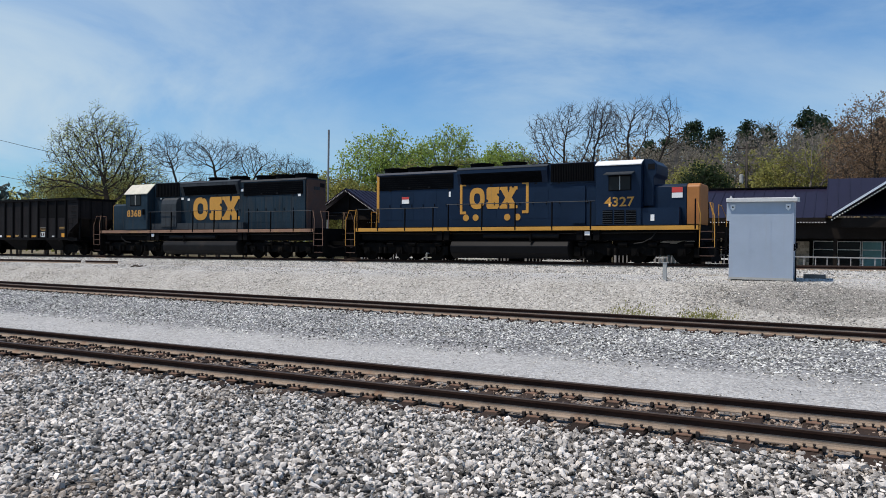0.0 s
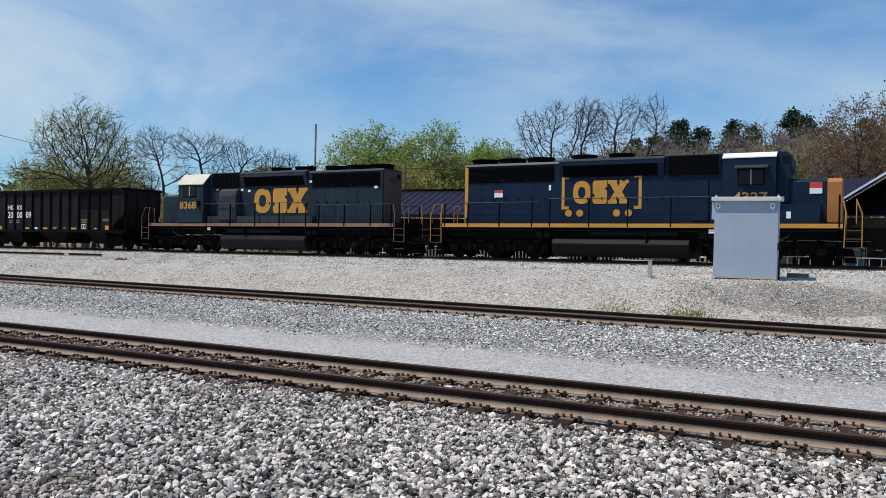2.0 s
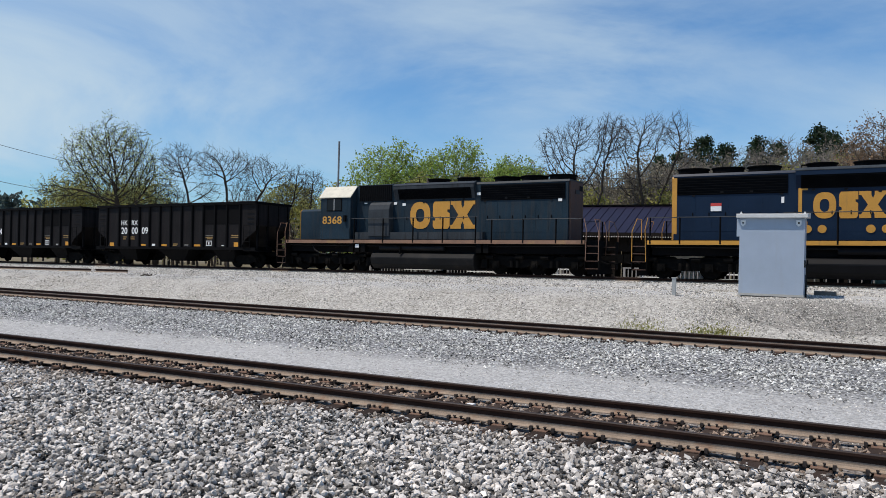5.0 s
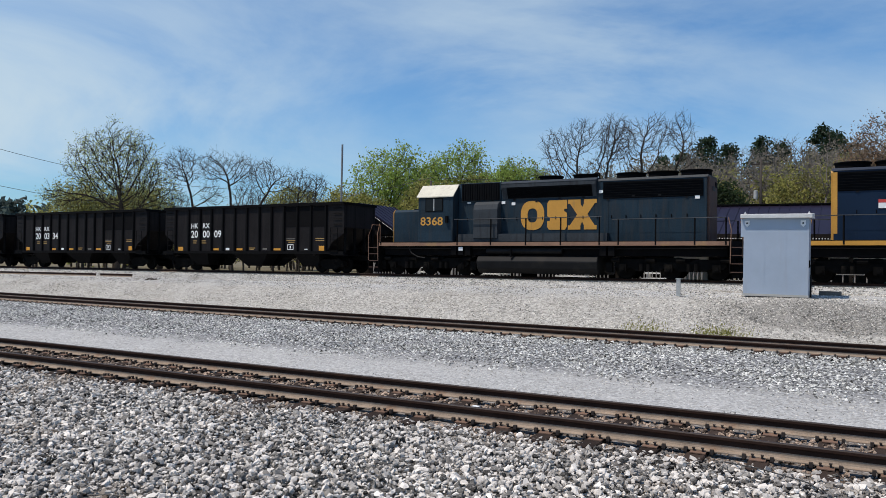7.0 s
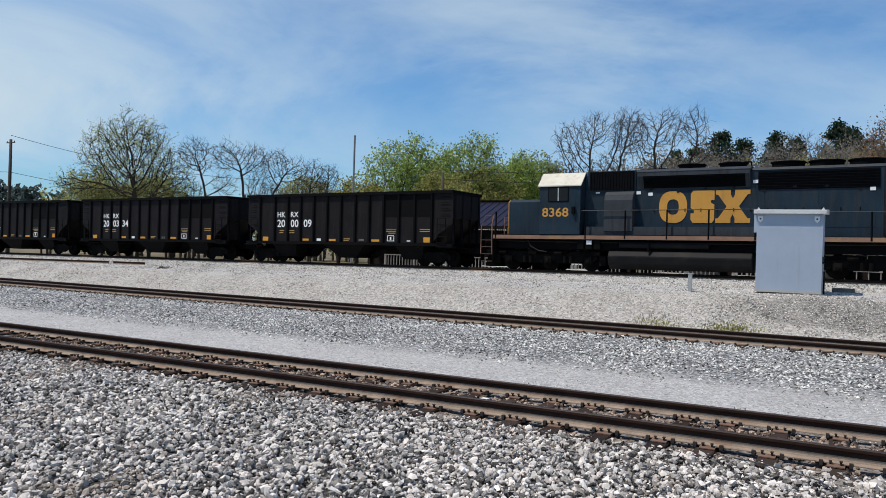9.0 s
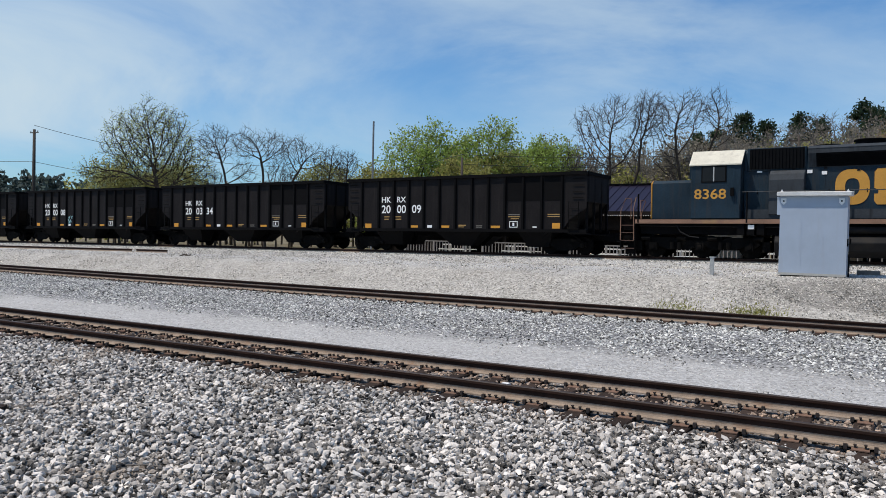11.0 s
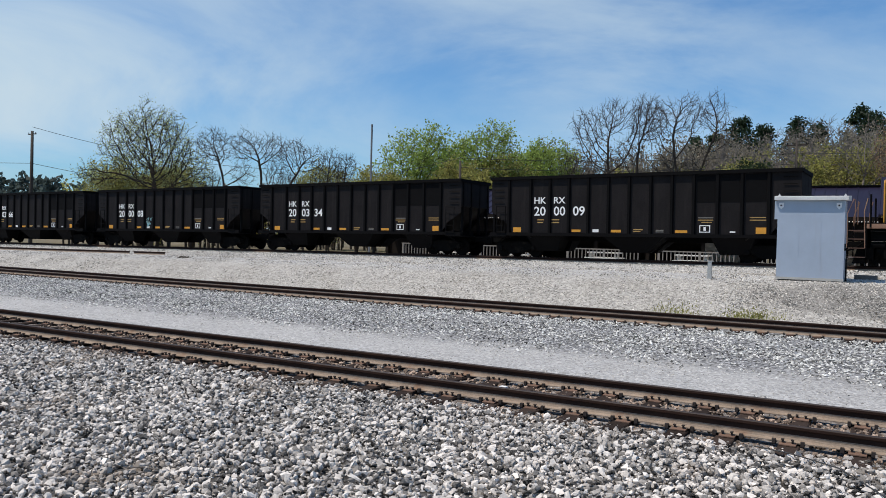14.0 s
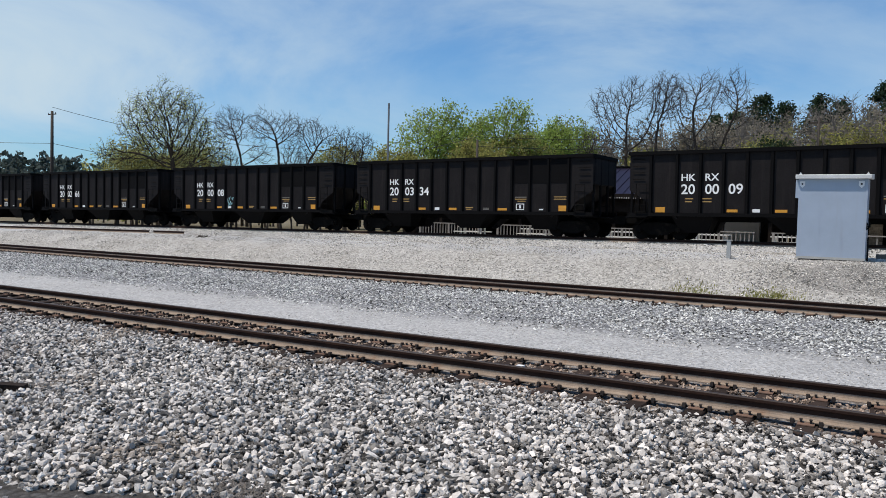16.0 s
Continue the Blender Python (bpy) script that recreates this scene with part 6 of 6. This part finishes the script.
def pine(x, y, height, seed):
    rnd = np.random.RandomState(seed)
    tr = empty("pine_tree", "tall dark green pine with a bare lower trunk", "tree", "pines on the hill")
    tr.matrix_basis = Matrix.Translation(at_ground(x, y))
    lb = Limbs(seed)
    lb.tube([Vector((0, 0, -0.5)), Vector((0.15, 0, height * 0.5)), Vector((0, 0.1, height))], [0.26, 0.2, 0.05], 6)
    cs = []
    for i in range(44):
        z = height * (0.45 + 0.55 * (i / 44))
        w = height * 0.25 * (1 - (i / 44) ** 2 * 0.75) * rnd.uniform(0.5, 1.15)
        a = rnd.uniform(0, 6.28)
        e = Vector((w * math.cos(a), w * math.sin(a), z + rnd.uniform(-0.2, 0.7)))
        lb.tube([Vector((0, 0, z)), e], [0.06, 0.02], 3)
        cs += [Vector((0, 0, z)).lerp(e, q) for q in (0.45, 0.75, 1.0)]
    ob = new("trunk", big_mesh("trunk", np.array([tuple(v) for v in lb.v]), np.array(lb.f), M_BARK))
    ob.parent = tr
    lv, lf = blades(cs, 26, 0.27, 0.42, rnd)
    cr = new("crown", big_mesh("crown", lv, lf, M_PINE))
    cr.parent = tr


tree(50.5, 76, 14.4, "large spreading tree with sparse pale green spring buds", 21, ((-0.03, 0.72, 0.29, 0.27, 3), (-0.35, 0.52, 0.13, 0.08, 0.55), (0.24, 0.56, 0.15, 0.15, 0.8)),
     0.30, n=2300, leaf=M_BUD, per=2, size=0.075, jitter=0.16, twigs=2, tip=0.018)
BARE = "bare grey-brown tree with fine upswept twigs"
tree(45.0, 86, 13.4, BARE, 31, ((-0.17, 0.83, 0.14, 0.14, 1), (0.06, 0.62, 0.10, 0.10, 0.3)), 0.45, -0.06, n=620)
tree(43.9, 88, 13.9, BARE, 32, ((-0.06, 0.84, 0.12, 0.13, 1), (0.15, 0.83, 0.13, 0.12, 1)), 0.42, n=820)
tree(40.1, 90, 13.2, BARE, 33, ((-0.10, 0.85, 0.14, 0.13, 1), (0.10, 0.80, 0.08, 0.12, 0.5)), 0.48, -0.05, n=700)
tree(38.3, 95, 12.8, BARE, 34, ((0.0, 0.83, 0.10, 0.16, 1),), 0.5, n=460)
tree(36.3, 98, 12.4, BARE, 35, ((-0.13, 0.82, 0.12, 0.14, 1),), 0.45, -0.1, n=520)
for k, (b, far, h) in enumerate(((42.2, 100, 11.6), (41.3, 102, 10.8), (39.2, 104, 11.2), (37.4, 106, 10.6), (46.6, 100, 10.5))):
    tree(b, far, h, BARE, 36 + k, ((0.0, 0.76, 0.13, 0.22, 1),), 0.4, n=420)
TALL = "tall bare tree with thin spreading upper branches"
tree(18.1, 88, 17.7, TALL, 41, ((-0.13, 0.80, 0.13, 0.13, 1), (0.02, 0.88, 0.09, 0.11, 0.9), (0.17, 0.86, 0.07, 0.12, 0.7), (-0.03, 0.56, 0.14, 0.10, 0.35)), 0.26, n=1250, tip=0.019)
tree(17.1, 88, 17.7, TALL, 42, ((0.13, 0.84, 0.11, 0.15, 1), (0.02, 0.62, 0.10, 0.10, 0.35)), 0.26, 0.10, n=820, tip=0.019)
tree(13.3, 90, 17.8, TALL, 43, ((-0.12, 0.81, 0.10, 0.16, 1), (0.04, 0.86, 0.10, 0.13, 1), (-0.08, 0.52, 0.12, 0.10, 0.3)), 0.24, n=1050, tip=0.019)
tree(13.1, 91, 17.9, TALL, 44, ((0.17, 0.88, 0.09, 0.12, 1), (0.25, 0.76, 0.06, 0.10, 0.5), (0.10, 0.58, 0.08, 0.10, 0.3)), 0.22, 0.12, n=780, tip=0.019)
tree(20.6, 94, 12.5, TALL, 45, ((0.0, 0.78, 0.18, 0.2, 1),), 0.4, n=320)
for b, far, h, seed in ((32.0, 84, 14.2, 51), (30.3, 90, 13.4, 58), (27.3, 86, 15.0, 52), (24.2, 92, 13.6, 53), (22.7, 96, 13.8, 54)):
    tree(b, far, h, "leafy tree in fresh bright green spring foliage", seed, ((-0.08, 0.70, 0.20, 0.26, 1), (0.12, 0.76, 0.17, 0.24, 0.9), (0.0, 0.48, 0.25, 0.18, 0.6)), 0.22, leaf=M_LEAF, per=5, size=0.14, jitter=0.28, n=520, twigs=2)
for b, far, h, seed in ((52.6, 95, 10.2, 61), (49.3, 96, 9.8, 62), (35.0, 84, 9.2, 63), (33.6, 82, 8.6, 64), (28.8, 80, 10.2, 65), (38.9, 112, 12.6, 66), (26.0, 86, 11.0, 67), (9.0, 84, 9.6, 68), (3.2, 86, 10.6, 69)):
    tree(b, far, h, "rounded tree with yellow-olive spring foliage", seed, ((0.0, 0.64, 0.36, 0.34, 1),), 0.2, leaf=M_OLIVE, per=5, size=0.14, jitter=0.3, n=430, twigs=2)
for b, far, h, seed in ((-2.2, 74, 15.0, 71), (-4.2, 78, 14.0, 72), (-0.8, 88, 12.5, 73)):
    tree(b, far, h, "tree with rusty brown spring leaves and grey limbs", seed, leaf=M_BROWN, per=3, size=0.10, jitter=0.25, n=600)
for b, far, h, seed, ln in ((1.6, 84, 13.8, 81, -0.1), (4.6, 88, 14.0, 82, 0.0), (7.0, 92, 13.0, 83, 0.08), (9.8, 98, 13.0, 84, 0.0)):
    tree(b, far, h, "pale grey bare tree with tangled branches", seed, ((0.0, 0.72, 0.24, 0.26, 1),), 0.35, ln, bark=M_BARKPALE, n=420)
tree(8.4, 68, 8.4, "dense dark evergreen with glossy leaves", 91, ((0.0, 0.60, 0.26, 0.38, 1),), 0.18, leaf=M_MAGNOLIA, per=7, size=0.13, jitter=0.28, n=420)
for b, dist, h, seed in ((12.2, 150, 15.5, 101), (11.0, 152, 15.8, 111), (9.4, 150, 17.6, 102), (8.2, 155, 16.2, 103), (6.0, 150, 15.2, 104), (4.6, 152, 14, 105), (2.2, 150, 15.6, 106), (1.2, 158, 15, 107), (17.5, 160, 12, 108), (14.6, 165, 12, 109), (-2.2, 160, 14, 110)):
    pine(*spot(b, dist), h, seed)


def woods(name, label, places, material, bark, per, size, seed):
    """A stand of many trees that nobody could count, as one piece."""
    rnd = np.random.RandomState(seed)
    lb = Limbs(seed)
    LV = []
    for x, y, h, w in places:
        g = at_ground(x, y)
        lb.tube([g, g + Vector((rnd.normal(0, 0.4), 0, h * 0.55)), g + Vector((rnd.normal(0, 0.8), 0, h * 0.95))], [0.18, 0.12, 0.03], 4)
        cs = []
        for i in range(26):
            a, q = rnd.uniform(0, 6.28), rnd.uniform(0.3, 1.0)
            e = g + Vector((w * math.cos(a) * rnd.uniform(0.2, 1) * math.sin(q * 2.6 + 0.3), w * math.sin(a) * rnd.uniform(0.2, 1) * math.sin(q * 2.6 + 0.3), h * q))
            s0 = g + Vector((0, 0, h * q * rnd.uniform(0.5, 0.75)))
            mid = s0.lerp(e, 0.5) + Vector((0, 0, 0.04 * h))
            lb.tube([s0, mid, e], [0.07, 0.045, 0.015], 3)
            cs += [mid, e, e + Vector((rnd.normal(0, 0.6), rnd.normal(0, 0.6), rnd.normal(0, 0.4)))]
        LV.append(blades(cs, per, size, 0.55, rnd)[0])
    lv = np.concatenate(LV)
    ob = empty(name, label, "woods")
    t = new("trunks", big_mesh("trunks", np.array([tuple(v) for v in lb.v]), np.array(lb.f), bark))
    c = new("foliage", big_mesh("foliage", lv, np.arange(len(lv)).reshape(-1, 4), material))
    for o in (t, c):
        o.parent = ob
        tagged(o, kind="stuff")
    return tagged(ob, kind="stuff")


rw = np.random.RandomState(77)


def stand(n, b0, b1, d0, d1, h0, h1, w):
    out = []
    for _ in range(n):
        x, y = spot(rw.uniform(b0, b1), rw.uniform(d0, d1))
        out.append((x, y, rw.uniform(h0, h1), w * rw.uniform(0.7, 1.3)))
    return out


woods("bare_woods", "grey-brown bare woods on the hillside", stand(100, -6, 10, 94, 165, 8, 12.5, 3.0) + stand(120, 9, 24, 98, 150, 9, 14.5, 3.0), M_TWIG, M_BARKPALE, 5, 0.19, 201)
woods("olive_woods", "yellow-green budding woods on the hillside", stand(48, -6, 24, 90, 150, 6.5, 10, 2.8), M_OLIVE, M_BARK, 8, 0.23, 202)
woods("russet_woods", "russet budding woods on the hillside", stand(26, -7, 1.0, 88, 140, 8, 12, 3.0), M_BROWN, M_BARKPALE, 7, 0.19, 203)
woods("scrub_woods", "bare brown scrub woods behind the train", stand(70, 24, 52, 96, 150, 5.0, 8.5, 2.6), M_TWIG, M_BARK, 5, 0.18, 204)
woods("green_scrub", "fresh green scrub behind the train", stand(34, 20, 37, 90, 120, 5.0, 8.5, 2.6), M_LEAF, M_BARK, 8, 0.23, 205)
woods("olive_scrub", "olive scrub behind the hopper cars", stand(44, 35, 56, 105, 170, 5.0, 8.5, 2.8), M_OLIVE, M_BARK, 8, 0.24, 206)
woods("distant_woods", "hazy dark woods along the far horizon", stand(150, 46, 84, 260, 430, 14, 20, 7.0), M_FARWOOD, M_BARK, 3, 1.1, 207)
woods("far_side_woods", "dark woods beyond the end of the line", stand(40, -40, -8, 120, 260, 10, 15, 5.0), M_FARWOOD, M_BARK, 7, 0.9, 208)


# ---- what moves ----
def run_of(t):
    """How far along the line the rear locomotive's trailing sill end is, seconds into the shot."""
    ts, ss = [r[0] for r in RUN], [r[1] for r in RUN]
    return float(np.interp(t, ts, ss))


RUN = [(0.0, -44.52), (5.0, -29.10), (12.5, -5.66), (16.0, 5.38)]


def motions():
    tilt, turn = -math.degrees(math.atan(T_GRADE)), -math.degrees(T_AL)
    times = [k * 0.5 for k in range(33)]
    things = [(rear_loco, 9.03, True), (front_loco, 9.03 + 20.98, False)]
    things += [(hc, -1.46 - 16.21 * (i + 0.5), False) for i, (hc, _) in enumerate(HOPPERS)]
    for ob, off, turned in things:
        rows = []
        for t in times:
            p = main_line(run_of(t) + off)
            rows.append((t, Matrix.Translation(p) @ pose(0, 0, 0, 0, tilt, turn) @ pose(0, 0, 0, 0, 0, 180 if turned else 0)))
        walk(ob, rows)
    spins = [(w, x, r, 1 if w.parent.parent is front_loco else -1) for w, x, r in loco_wheels]
    spins += [(w, x, r, 1) for _, ws in HOPPERS for w, x, r in ws]
    wheel_times = [k * 0.2 for k in range(81)]
    for w, x, r, way in spins:
        walk(w, [(t, pose(x, 0, r, 0, way * math.degrees((run_of(t) - RUN[0][1]) / r), 0)) for t in wheel_times])


motions()
